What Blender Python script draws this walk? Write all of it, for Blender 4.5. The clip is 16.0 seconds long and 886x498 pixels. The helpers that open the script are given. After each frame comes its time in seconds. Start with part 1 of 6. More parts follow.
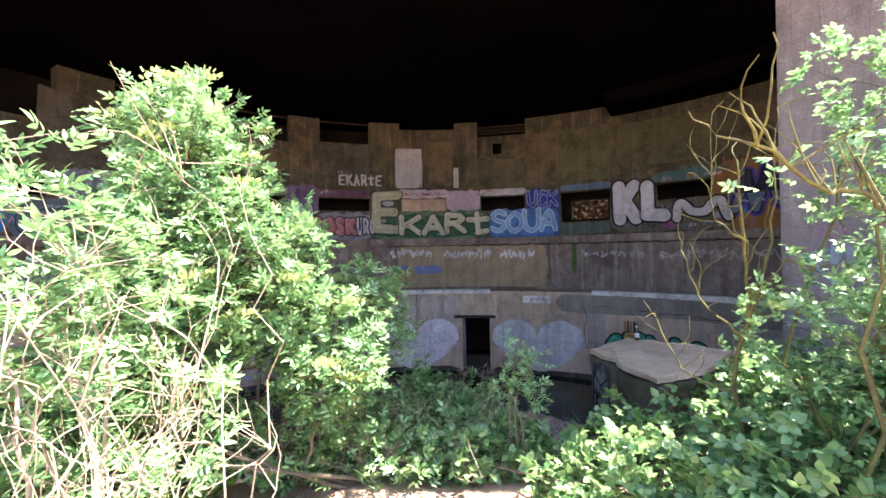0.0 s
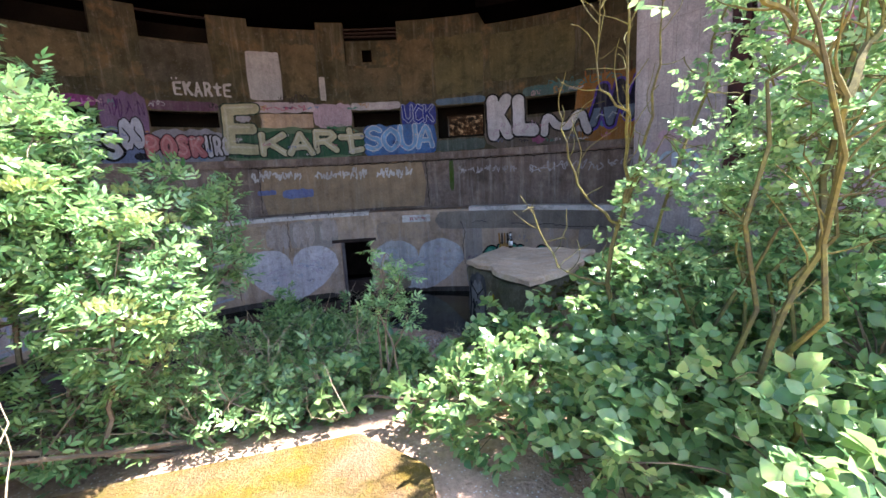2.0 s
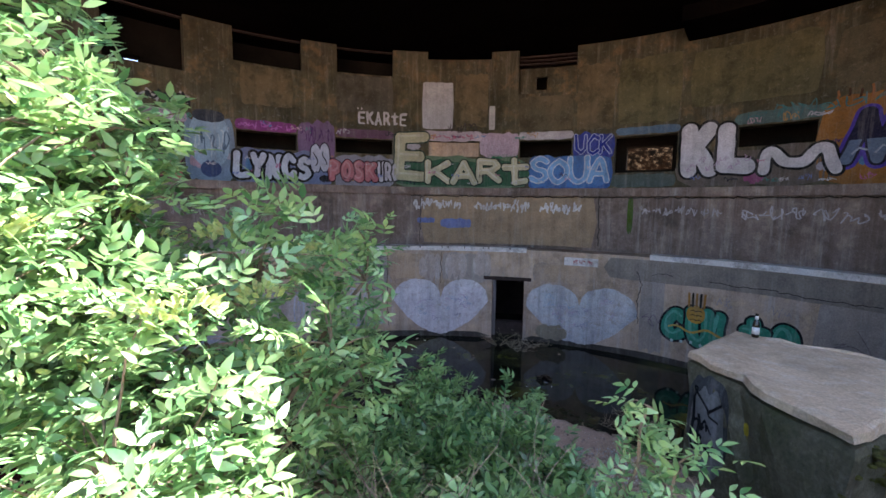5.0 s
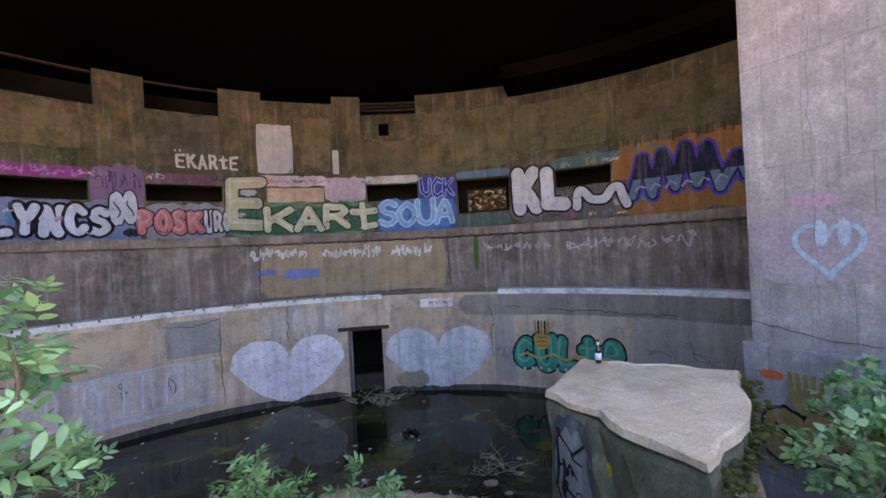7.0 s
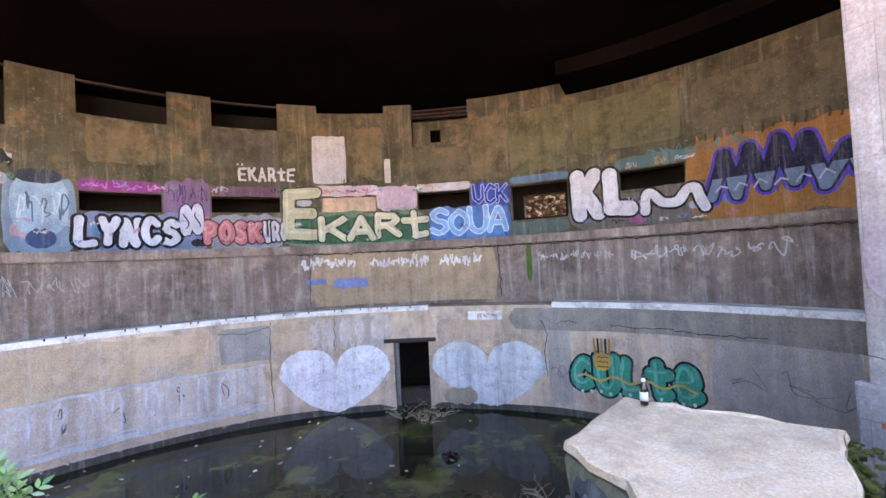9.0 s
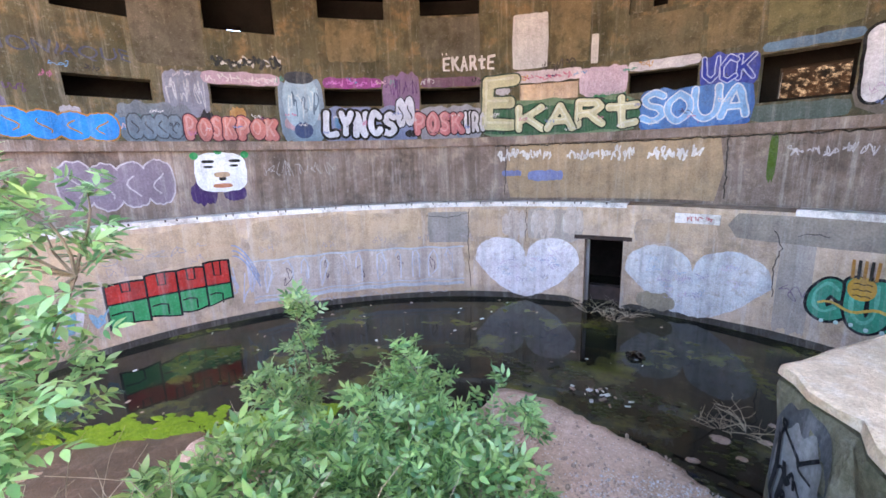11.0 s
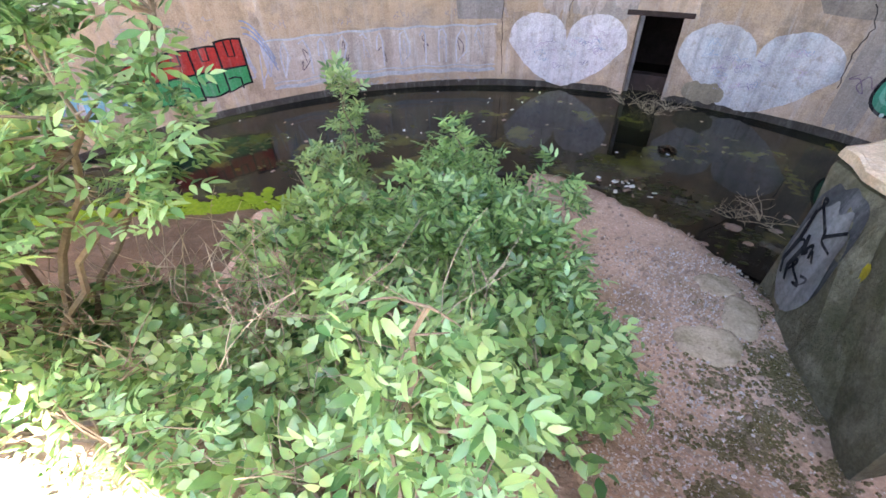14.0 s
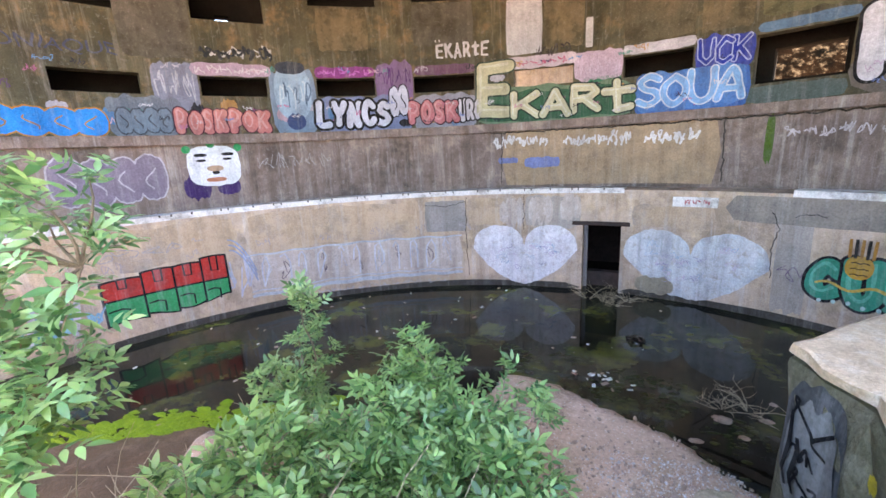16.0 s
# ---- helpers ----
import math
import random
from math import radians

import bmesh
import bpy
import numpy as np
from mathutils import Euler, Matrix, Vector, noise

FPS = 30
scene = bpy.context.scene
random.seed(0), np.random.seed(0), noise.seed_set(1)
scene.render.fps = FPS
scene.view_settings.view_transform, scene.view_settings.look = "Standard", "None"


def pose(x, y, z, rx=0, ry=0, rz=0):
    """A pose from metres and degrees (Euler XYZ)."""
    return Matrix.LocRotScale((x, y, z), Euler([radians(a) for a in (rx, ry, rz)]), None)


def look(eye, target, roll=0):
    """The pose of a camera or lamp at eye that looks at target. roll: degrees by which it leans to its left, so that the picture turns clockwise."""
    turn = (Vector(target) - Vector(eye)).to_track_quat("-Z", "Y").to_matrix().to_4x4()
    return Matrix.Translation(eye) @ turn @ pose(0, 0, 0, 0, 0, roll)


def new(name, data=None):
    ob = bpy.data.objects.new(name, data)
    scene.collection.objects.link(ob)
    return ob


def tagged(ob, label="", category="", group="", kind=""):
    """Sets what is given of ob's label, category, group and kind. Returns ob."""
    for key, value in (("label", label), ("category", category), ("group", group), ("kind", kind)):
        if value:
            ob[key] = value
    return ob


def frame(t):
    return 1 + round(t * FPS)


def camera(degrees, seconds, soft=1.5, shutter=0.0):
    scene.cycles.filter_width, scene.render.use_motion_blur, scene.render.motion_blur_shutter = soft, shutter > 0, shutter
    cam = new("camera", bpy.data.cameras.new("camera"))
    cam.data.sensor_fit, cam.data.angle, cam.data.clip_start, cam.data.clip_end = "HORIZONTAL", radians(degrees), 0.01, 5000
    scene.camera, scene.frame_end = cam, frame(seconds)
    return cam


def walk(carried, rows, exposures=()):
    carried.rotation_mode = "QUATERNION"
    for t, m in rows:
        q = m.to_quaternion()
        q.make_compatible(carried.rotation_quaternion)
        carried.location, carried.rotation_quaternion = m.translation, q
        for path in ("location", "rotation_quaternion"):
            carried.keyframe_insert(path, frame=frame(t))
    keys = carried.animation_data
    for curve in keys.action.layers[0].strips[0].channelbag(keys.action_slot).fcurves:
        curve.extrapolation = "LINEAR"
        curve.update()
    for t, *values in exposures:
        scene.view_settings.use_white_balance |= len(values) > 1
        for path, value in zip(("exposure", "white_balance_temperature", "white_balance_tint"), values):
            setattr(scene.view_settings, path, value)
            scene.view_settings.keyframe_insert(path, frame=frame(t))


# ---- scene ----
# ---- camera and walk ----
cam = camera(93.56, 16.0, soft=1.6, shutter=0.0)
# seconds, x, y, z, pitch, roll, yaw
ROWS = [
    (0.0, -0.449, 0.043, 3.965, 0.49, 0.88, 1.72),
    (0.5, -0.406, 0.103, 3.878, -5.33, -0.17, -3.99),
    (1.0, -0.317, 0.225, 3.828, -6.11, 1.66, -13.89),
    (1.5, -0.250, 0.373, 3.802, -7.14, 6.58, -13.22),
    (2.0, -0.262, 0.541, 3.795, -10.38, 2.84, -14.44),
    (2.5, -0.311, 0.724, 3.802, -8.55, 2.14, -8.25),
    (3.0, -0.401, 0.935, 3.761, -1.48, -0.80, 3.74),
    (5.5, -0.473, 2.059, 3.895, -6.37, -0.89, 6.04),
    (6.0, -0.404, 2.227, 3.882, -5.90, -0.82, -3.52),
    (6.5, -0.394, 2.342, 3.876, -2.82, 3.70, -11.53),
    (7.0, -0.271, 2.395, 3.875, -0.04, 2.84, -13.46),
    (7.5, -0.073, 2.464, 3.884, -0.15, 3.19, -14.51),
    (8.0, 0.089, 2.593, 3.860, -0.15, 3.07, -16.75),
    (8.5, 0.241, 2.723, 3.849, -5.73, 0.92, -14.74),
    (9.0, 0.365, 2.867, 3.874, 1.58, 2.78, -4.04),
    (9.5, 0.419, 2.933, 3.887, -0.31, 4.58, 7.44),
    (12.0, 0.281, 2.745, 3.819, -23.70, 2.39, 24.71),
    (12.5, 0.240, 2.719, 3.812, -30.38, 2.29, 24.03),
    (13.0, 0.174, 2.652, 3.828, -33.95, 0.81, 28.56),
    (13.5, 0.175, 2.678, 3.777, -37.71, 0.83, 26.53),
    (14.0, 0.187, 2.683, 3.762, -39.44, 1.69, 24.68),
    (14.5, 0.236, 2.757, 3.784, -33.33, 2.41, 20.37),
    (15.0, 0.260, 2.802, 3.814, -24.70, 2.52, 18.26),
    (15.5, 0.263, 2.818, 3.798, -19.34, 2.06, 19.91),
    (16.0, 0.272, 2.829, 3.822, -13.38, 2.75, 21.07),
]
EXPOSURES = [(0.0, 3.5, 6400, 19), (1.0, 3.4, 6300, 17), (2.0, 3.4, 6300, 17), (3.0, 3.35, 6300, 17), (5.5, 3.55, 6300, 18), (6.5, 3.85, 6300, 19), (8.0, 4.85, 6400, 19), (9.0, 5.1, 6400, 19), (9.5, 5.1, 6400, 18), (12.0, 5.2, 7200, 18), (14.0, 5.0, 7600, 21), (15.0, 5.1, 7300, 18), (16.0, 5.1, 7000, 15)]
walk(cam, [(t, pose(x, y, z, 90 + pitch, roll, yaw)) for t, x, y, z, pitch, roll, yaw in ROWS], EXPOSURES)

# ---- sky and sun ----
SUN_EL, SUN_AZ = 58.0, 85.0   # azimuth from +y towards +x
world = bpy.data.worlds.new("world")
scene.world = world
world.use_nodes = True
wn = world.node_tree.nodes
wl = world.node_tree.links
sky = wn.new("ShaderNodeTexSky")
sky.sky_type = 'NISHITA'
sky.sun_disc = False
sky.sun_elevation = radians(SUN_EL)
sky.sun_rotation = radians(SUN_AZ)
wl.new(sky.outputs[0], wn["Background"].inputs[0])
wn["Background"].inputs[1].default_value = 0.09
sun = new("sun", bpy.data.lights.new("sun", 'SUN'))
sun.data.energy = 3.8
sun.data.angle = radians(0.6)
sun.data.color = (1.0, 0.965, 0.91)
sd = Vector((math.sin(radians(SUN_AZ)) * math.cos(radians(SUN_EL)), math.cos(radians(SUN_AZ)) * math.cos(radians(SUN_EL)), math.sin(radians(SUN_EL))))
sun.matrix_world = look(sd * 50, (0, 0, 0))

# ---- materials ----
def material(name, colors, rough=0.9, scale=3.0, fine=40.0, bump=0.25, spec=0.15, run=0.0, streak=0.0, boards=None, stain=None, stain_scale=0.7, stain_amt=0.5, speck=0.0, metal=0.0, blot=0.0):
    """Weathered surface: large patches, fine grain, vertical run marks, stains and relief, in world metres."""
    m = bpy.data.materials.new(name)
    m.use_nodes = True
    n, l = m.node_tree.nodes, m.node_tree.links
    b = n["Principled BSDF"]
    geo = n.new("ShaderNodeNewGeometry")
    def noise_tex(sc, detail=6.0, rg=0.6, vec=None):
        t = n.new("ShaderNodeTexNoise")
        t.inputs["Scale"].default_value = sc
        t.inputs["Detail"].default_value = detail
        t.inputs["Roughness"].default_value = rg
        l.new(vec or geo.outputs["Position"], t.inputs["Vector"])
        return t
    def mixc(fac, a, c, mode='MIX'):
        x = n.new("ShaderNodeMix")
        x.data_type, x.blend_type = 'RGBA', mode
        for sock, v in ((x.inputs[0], fac), (x.inputs[6], a), (x.inputs[7], c)):
            if hasattr(v, "is_linked"):
                l.new(v, sock)
            else:
                sock.default_value = v if not isinstance(v, tuple) else (*v, 1.0)
        return x.outputs[2]
    def ramp(src, lo, hi):
        r = n.new("ShaderNodeMapRange")
        r.inputs[1].default_value, r.inputs[2].default_value = lo, hi
        l.new(src, r.inputs[0])
        return r.outputs[0]
    big = noise_tex(scale)
    col = mixc(ramp(big.outputs[0], 0.35, 0.65), colors[0], colors[1])
    if len(colors) > 2:
        mid = noise_tex(scale * 2.7, 8.0, 0.7)
        col = mixc(ramp(mid.outputs[0], 0.5, 0.68), col, colors[2])
    if stain:
        st = noise_tex(stain_scale, 9.0, 0.72)
        f = ramp(st.outputs[0], 0.48, 0.64)
        k = n.new("ShaderNodeMath")
        k.operation = 'MULTIPLY'
        k.inputs[1].default_value = stain_amt
        l.new(f, k.inputs[0])
        col = mixc(k.outputs[0], col, stain)
    if streak:
        mp = n.new("ShaderNodeMapping")
        mp.inputs["Scale"].default_value = (3.6, 3.6, 0.22)
        l.new(geo.outputs["Position"], mp.inputs[0])
        sk = noise_tex(1.0, 5.0, 0.65, mp.outputs[0])
        k = n.new("ShaderNodeMath")
        k.operation = 'MULTIPLY'
        k.inputs[1].default_value = streak
        l.new(ramp(sk.outputs[0], 0.46, 0.64), k.inputs[0])
        col = mixc(k.outputs[0], col, tuple(c * 0.4 for c in colors[0]))
    if run:
        mq = n.new("ShaderNodeMapping")
        mq.inputs["Location"].default_value = (3.3, 7.7, 1.1)
        mq.inputs["Scale"].default_value = (6.0, 6.0, 0.4)
        l.new(geo.outputs["Position"], mq.inputs[0])
        rk = noise_tex(1.0, 7.0, 0.75, mq.outputs[0])
        k = n.new("ShaderNodeMath")
        k.operation = 'MULTIPLY'
        k.inputs[1].default_value = run
        l.new(ramp(rk.outputs[0], 0.52, 0.66), k.inputs[0])
        col = mixc(k.outputs[0], col, (0.55, 0.52, 0.50))
    if boards:
        sp = n.new("ShaderNodeSeparateXYZ")
        l.new(geo.outputs["Position"], sp.inputs[0])
        cb = n.new("ShaderNodeCombineXYZ")
        l.new(sp.outputs[1], cb.inputs[0])
        l.new(sp.outputs[2], cb.inputs[1])
        bk = n.new("ShaderNodeTexBrick")
        bk.inputs["Scale"].default_value = 1.0
        bk.inputs["Brick Width"].default_value, bk.inputs["Row Height"].default_value = boards
        bk.inputs["Mortar Size"].default_value = 0.006
        bk.inputs["Mortar Smooth"].default_value = 0.6
        bk.inputs["Color1"].default_value = (1, 1, 1, 1)
        bk.inputs["Color2"].default_value = (0.78, 0.77, 0.76, 1)
        bk.inputs["Mortar"].default_value = (0.45, 0.42, 0.40, 1)
        l.new(cb.outputs[0], bk.inputs["Vector"])
        col = mixc(0.55, col, bk.outputs[0], 'MULTIPLY')
    if blot:
        bl = noise_tex(max(scale * 2.0, 1.6), 10.0, 0.72)
        k = n.new("ShaderNodeMath")
        k.operation = 'MULTIPLY'
        k.inputs[1].default_value = blot * 0.5
        l.new(ramp(bl.outputs[0], 0.54, 0.36), k.inputs[0])
        col = mixc(k.outputs[0], col, mixc(0.72, col, (0.012, 0.010, 0.009)))
        wl_ = noise_tex(max(scale * 7.0, 6.0), 8.0, 0.8)
        k = n.new("ShaderNodeMath")
        k.operation = 'MULTIPLY'
        k.inputs[1].default_value = blot * 0.3
        l.new(ramp(wl_.outputs[0], 0.56, 0.66), k.inputs[0])
        col = mixc(k.outputs[0], col, mixc(0.45, col, (0.62, 0.58, 0.55)))
    grain = noise_tex(fine, 4.0, 0.7)
    col = mixc(ramp(grain.outputs[0], 0.30, 0.70), mixc(0.38, col, (0, 0, 0)), col)
    if speck:
        v = n.new("ShaderNodeTexVoronoi")
        v.inputs["Scale"].default_value = fine
        l.new(geo.outputs["Position"], v.inputs["Vector"])
        s2 = n.new("ShaderNodeMapRange")
        s2.inputs[1].default_value, s2.inputs[2].default_value = 0.22, 0.12
        s2.inputs[4].default_value = speck
        l.new(v.outputs["Distance"], s2.inputs[0])
        col = mixc(s2.outputs[0], col, (0.62, 0.58, 0.52))
    l.new(col, b.inputs["Base Color"])
    b.inputs["Roughness"].default_value = rough
    b.inputs["Metallic"].default_value = metal
    b.inputs["Specular IOR Level"].default_value = spec
    bm_ = n.new("ShaderNodeBump")
    bm_.inputs["Strength"].default_value = bump
    bm_.inputs["Distance"].default_value = 0.03
    add = n.new("ShaderNodeMath")
    add.operation = 'ADD'
    l.new(grain.outputs[0], add.inputs[0])
    l.new(big.outputs[0], add.inputs[1])
    l.new(add.outputs[0], bm_.inputs["Height"])
    l.new(bm_.outputs[0], b.inputs["Normal"])
    return m


def paint(name, c, wear=0.35):
    """Sprayed paint, patchy and worn."""
    d = tuple(x * 0.72 for x in c)
    return material(name, [c, d], rough=0.8, scale=2.2, fine=26.0, bump=0.12, streak=wear, run=0.16, spec=0.06, blot=0.75, stain=tuple(x * 0.5 + 0.06 for x in c), stain_scale=3.0, stain_amt=0.5)


def leafy(name, dark, light, gloss=0.35):
    m = bpy.data.materials.new(name)
    m.use_nodes = True
    n, l = m.node_tree.nodes, m.node_tree.links
    b = n["Principled BSDF"]
    geo = n.new("ShaderNodeNewGeometry")
    cr = n.new("ShaderNodeValToRGB")
    e = cr.color_ramp.elements
    e[0].color, e[1].color = (*dark, 1), (*light, 1)
    yel = e.new(0.97)
    yel.color = (light[0] * 1.25, light[1] * 1.1, light[2] * 0.9, 1)
    e[1].position = 0.85
    l.new(geo.outputs["Random Per Island"], cr.inputs[0])
    nz = n.new("ShaderNodeTexNoise")
    nz.inputs["Scale"].default_value = 45.0
    l.new(geo.outputs["Position"], nz.inputs["Vector"])
    mx = n.new("ShaderNodeMix")
    mx.data_type, mx.blend_type = 'RGBA', 'MULTIPLY'
    mx.inputs[0].default_value = 0.5
    l.new(cr.outputs[0], mx.inputs[6])
    l.new(nz.outputs[1], mx.inputs[7])
    mul = n.new("ShaderNodeMix")
    mul.data_type, mul.blend_type = 'RGBA', 'ADD'
    mul.inputs[0].default_value = 0.35
    l.new(mx.outputs[2], mul.inputs[6])
    l.new(cr.outputs[0], mul.inputs[7])
    l.new(mul.outputs[2], b.inputs["Base Color"])
    b.inputs["Roughness"].default_value = gloss
    b.inputs["Specular IOR Level"].default_value = 0.6
    bp = n.new("ShaderNodeBump")
    bp.inputs["Strength"].default_value = 0.3
    bp.inputs["Distance"].default_value = 0.01
    l.new(nz.outputs[0], bp.inputs["Height"])
    l.new(bp.outputs[0], b.inputs["Normal"])
    tr = n.new("ShaderNodeBsdfTranslucent")
    l.new(mul.outputs[2], tr.inputs[0])
    ms = n.new("ShaderNodeMixShader")
    ms.inputs[0].default_value = 0.4
    l.new(b.outputs[0], ms.inputs[1])
    l.new(tr.outputs[0], ms.inputs[2])
    l.new(ms.outputs[0], n["Material Output"].inputs[0])
    return m


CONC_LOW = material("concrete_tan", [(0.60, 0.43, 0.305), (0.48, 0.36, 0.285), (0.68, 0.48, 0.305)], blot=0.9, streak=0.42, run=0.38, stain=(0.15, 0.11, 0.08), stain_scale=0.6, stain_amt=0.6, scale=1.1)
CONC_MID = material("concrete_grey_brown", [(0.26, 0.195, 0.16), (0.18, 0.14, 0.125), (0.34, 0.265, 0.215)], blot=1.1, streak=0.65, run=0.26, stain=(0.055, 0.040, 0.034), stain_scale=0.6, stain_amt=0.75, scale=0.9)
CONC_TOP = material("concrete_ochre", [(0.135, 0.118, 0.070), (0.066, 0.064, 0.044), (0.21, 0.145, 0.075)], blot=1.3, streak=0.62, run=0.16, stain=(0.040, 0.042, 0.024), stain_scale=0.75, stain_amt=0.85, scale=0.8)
CONC_PIER = material("concrete_grey_pier", [(0.42, 0.345, 0.315), (0.32, 0.265, 0.245), (0.50, 0.415, 0.38)], streak=0.3, run=0.3, blot=0.6, boards=(0.33, 1.15), stain=(0.14, 0.12, 0.115), stain_scale=0.9, stain_amt=0.5, scale=1.3)
# pale concrete, raised further to put the skylight on the top into colour
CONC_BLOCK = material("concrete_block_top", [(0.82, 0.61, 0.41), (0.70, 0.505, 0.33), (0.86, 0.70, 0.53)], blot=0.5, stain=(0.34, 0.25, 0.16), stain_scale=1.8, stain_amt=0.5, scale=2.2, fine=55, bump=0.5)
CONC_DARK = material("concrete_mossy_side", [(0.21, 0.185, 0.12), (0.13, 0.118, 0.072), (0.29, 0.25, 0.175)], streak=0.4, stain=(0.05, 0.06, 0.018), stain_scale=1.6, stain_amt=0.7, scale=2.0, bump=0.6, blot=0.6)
# ceiling gets little light: that shade is put into a near-black colour
CEIL_SHADE = material("shaded_ceiling", [(0.007, 0.005, 0.0045), (0.003, 0.0025, 0.0025)], scale=0.6, bump=0.2, spec=0.0)
# concrete with the shade behind slots and niches painted into its colour
PASSAGE_SHADE = material("passage_shade_concrete", [(0.02, 0.017, 0.014), (0.012, 0.011, 0.01)], scale=0.9, spec=0.0)
STRIP = material("pale_lime_strip", [(0.80, 0.75, 0.72), (0.62, 0.57, 0.53)], blot=0.7, scale=2.2, stain=(0.16, 0.13, 0.11), stain_scale=2.4, stain_amt=0.7)
GROUND = material("pinkish_gravel_soil", [(0.57, 0.375, 0.265), (0.44, 0.29, 0.205), (0.64, 0.44, 0.325)], scale=1.2, fine=38.0, bump=0.7, speck=0.75, stain=(0.06, 0.065, 0.02), stain_scale=0.9, stain_amt=0.45)
MUD = material("wet_brown_mud", [(0.17, 0.105, 0.06), (0.11, 0.07, 0.04), (0.22, 0.14, 0.09)], scale=1.5, fine=30.0, bump=0.6, rough=0.7, spec=0.3)
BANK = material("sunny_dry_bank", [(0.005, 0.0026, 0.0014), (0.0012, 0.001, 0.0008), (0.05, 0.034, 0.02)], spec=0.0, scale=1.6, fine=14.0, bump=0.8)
RUST = material("rusty_steel", [(0.045, 0.022, 0.02), (0.09, 0.035, 0.03), (0.02, 0.015, 0.015)], scale=3.0, rough=0.7, metal=0.3)
MOSS = material("orange_moss_concrete", [(0.17, 0.12, 0.014), (0.14, 0.085, 0.04), (0.10, 0.095, 0.012)], scale=2.4, fine=60.0, bump=0.9, stain=(0.27, 0.18, 0.12), stain_scale=1.8, stain_amt=0.6)
WEED = material("olive_water_weed", [(0.04, 0.045, 0.010), (0.022, 0.026, 0.008), (0.07, 0.072, 0.016)], scale=4.0, fine=70, bump=0.6, rough=0.5)
ALGAE = material("bright_algae", [(0.22, 0.33, 0.015), (0.14, 0.22, 0.012), (0.28, 0.38, 0.03)], scale=3.0, fine=60, bump=0.6, rough=0.6)
WORN = material("worn_whitewash", [(0.82, 0.77, 0.78), (0.66, 0.60, 0.61), (0.50, 0.41, 0.36)], blot=0.5, scale=2.6, fine=30, bump=0.15, streak=0.5, run=0.5, stain=(0.58, 0.50, 0.58), stain_scale=2.2, stain_amt=0.5)
WORN_BLUE = material("worn_pale_blue_wash", [(0.66, 0.64, 0.64), (0.53, 0.50, 0.49), (0.44, 0.36, 0.295)], blot=0.6, scale=2.2, fine=30, bump=0.15, streak=0.6, run=0.5, stain=(0.40, 0.45, 0.50), stain_scale=1.5, stain_amt=0.7)
WORN_GREY = material("worn_grey_wash", [(0.52, 0.42, 0.365), (0.45, 0.35, 0.29), (0.60, 0.50, 0.45)], blot=0.55, scale=2.0, fine=30, bump=0.15, streak=0.5, run=0.5)
TIMBER_AND_SHADE = material("dark_timber_and_room_shade", [(0.06, 0.04, 0.035), (0.035, 0.025, 0.022)], scale=4.0)
BARK = material("dry_bark", [(0.25, 0.19, 0.13), (0.16, 0.12, 0.085)], scale=9.0, fine=80)
BARK_MOSS = material("mossy_bark", [(0.17, 0.15, 0.045), (0.09, 0.08, 0.045), (0.22, 0.20, 0.05)], scale=7.0, fine=70)
TWIG = material("pale_dead_stem", [(0.42, 0.34, 0.24), (0.30, 0.235, 0.16)], scale=8.0, fine=80)
LEAF_ELDER = leafy("elder_leaf", (0.06, 0.155, 0.055), (0.23, 0.39, 0.19))
LEAF_NETTLE = leafy("nettle_leaf", (0.035, 0.115, 0.035), (0.25, 0.43, 0.18), 0.34)
LEAF_BRAMBLE = leafy("bramble_leaf", (0.05, 0.14, 0.05), (0.23, 0.37, 0.165), 0.30)
FLOWER = leafy("elder_bud", (0.30, 0.40, 0.14), (0.46, 0.54, 0.26), 0.6)
GLASS_BROWN = material("brown_bottle_glass", [(0.012, 0.007, 0.004), (0.01, 0.006, 0.004)], rough=0.08, spec=0.6, bump=0.0)
LABEL = material("paper_label", [(0.75, 0.73, 0.68), (0.68, 0.65, 0.60)], scale=20.0)


def water_material():
    m = bpy.data.materials.new("still_dark_water")
    m.use_nodes = True
    n, l = m.node_tree.nodes, m.node_tree.links
    b = n["Principled BSDF"]
    geo = n.new("ShaderNodeNewGeometry")
    t = n.new("ShaderNodeTexNoise")
    t.inputs["Scale"].default_value, t.inputs["Detail"].default_value, t.inputs["Roughness"].default_value = 0.75, 8.0, 0.68
    l.new(geo.outputs["Position"], t.inputs["Vector"])
    cr = n.new("ShaderNodeValToRGB")
    e = cr.color_ramp.elements
    e[0].position, e[0].color = 0.47, (0.008, 0.008, 0.006, 1)
    e[1].position, e[1].color = 0.62, (0.075, 0.075, 0.018, 1)
    k = e.new(0.54)
    k.color = (0.035, 0.035, 0.016, 1)
    l.new(t.outputs[0], cr.inputs[0])
    l.new(cr.outputs[0], b.inputs["Base Color"])
    b.inputs["Roughness"].default_value = 0.02
    b.inputs["Specular IOR Level"].default_value = 0.5
    b.inputs["IOR"].default_value = 1.33
    w = n.new("ShaderNodeTexNoise")
    w.inputs["Scale"].default_value = 5.0
    l.new(geo.outputs["Position"], w.inputs["Vector"])
    bp = n.new("ShaderNodeBump")
    bp.inputs["Strength"].default_value, bp.inputs["Distance"].default_value = 0.025, 0.02
    l.new(w.outputs[0], bp.inputs["Height"])
    l.new(bp.outputs[0], b.inputs["Normal"])
    return m


WATER = water_material()

# ---- plan of the rotunda: angles in degrees from +y towards +x about its axis ----
CX, CY = -0.78, 4.99
R_LOW, R_MID, R_TOP, R_OUT = 9.08, 9.93, 12.08, 13.5
Z_LOW, Z_LEDGE, Z_BAND, Z_CEIL = 2.66, 4.24, 4.46, 9.25
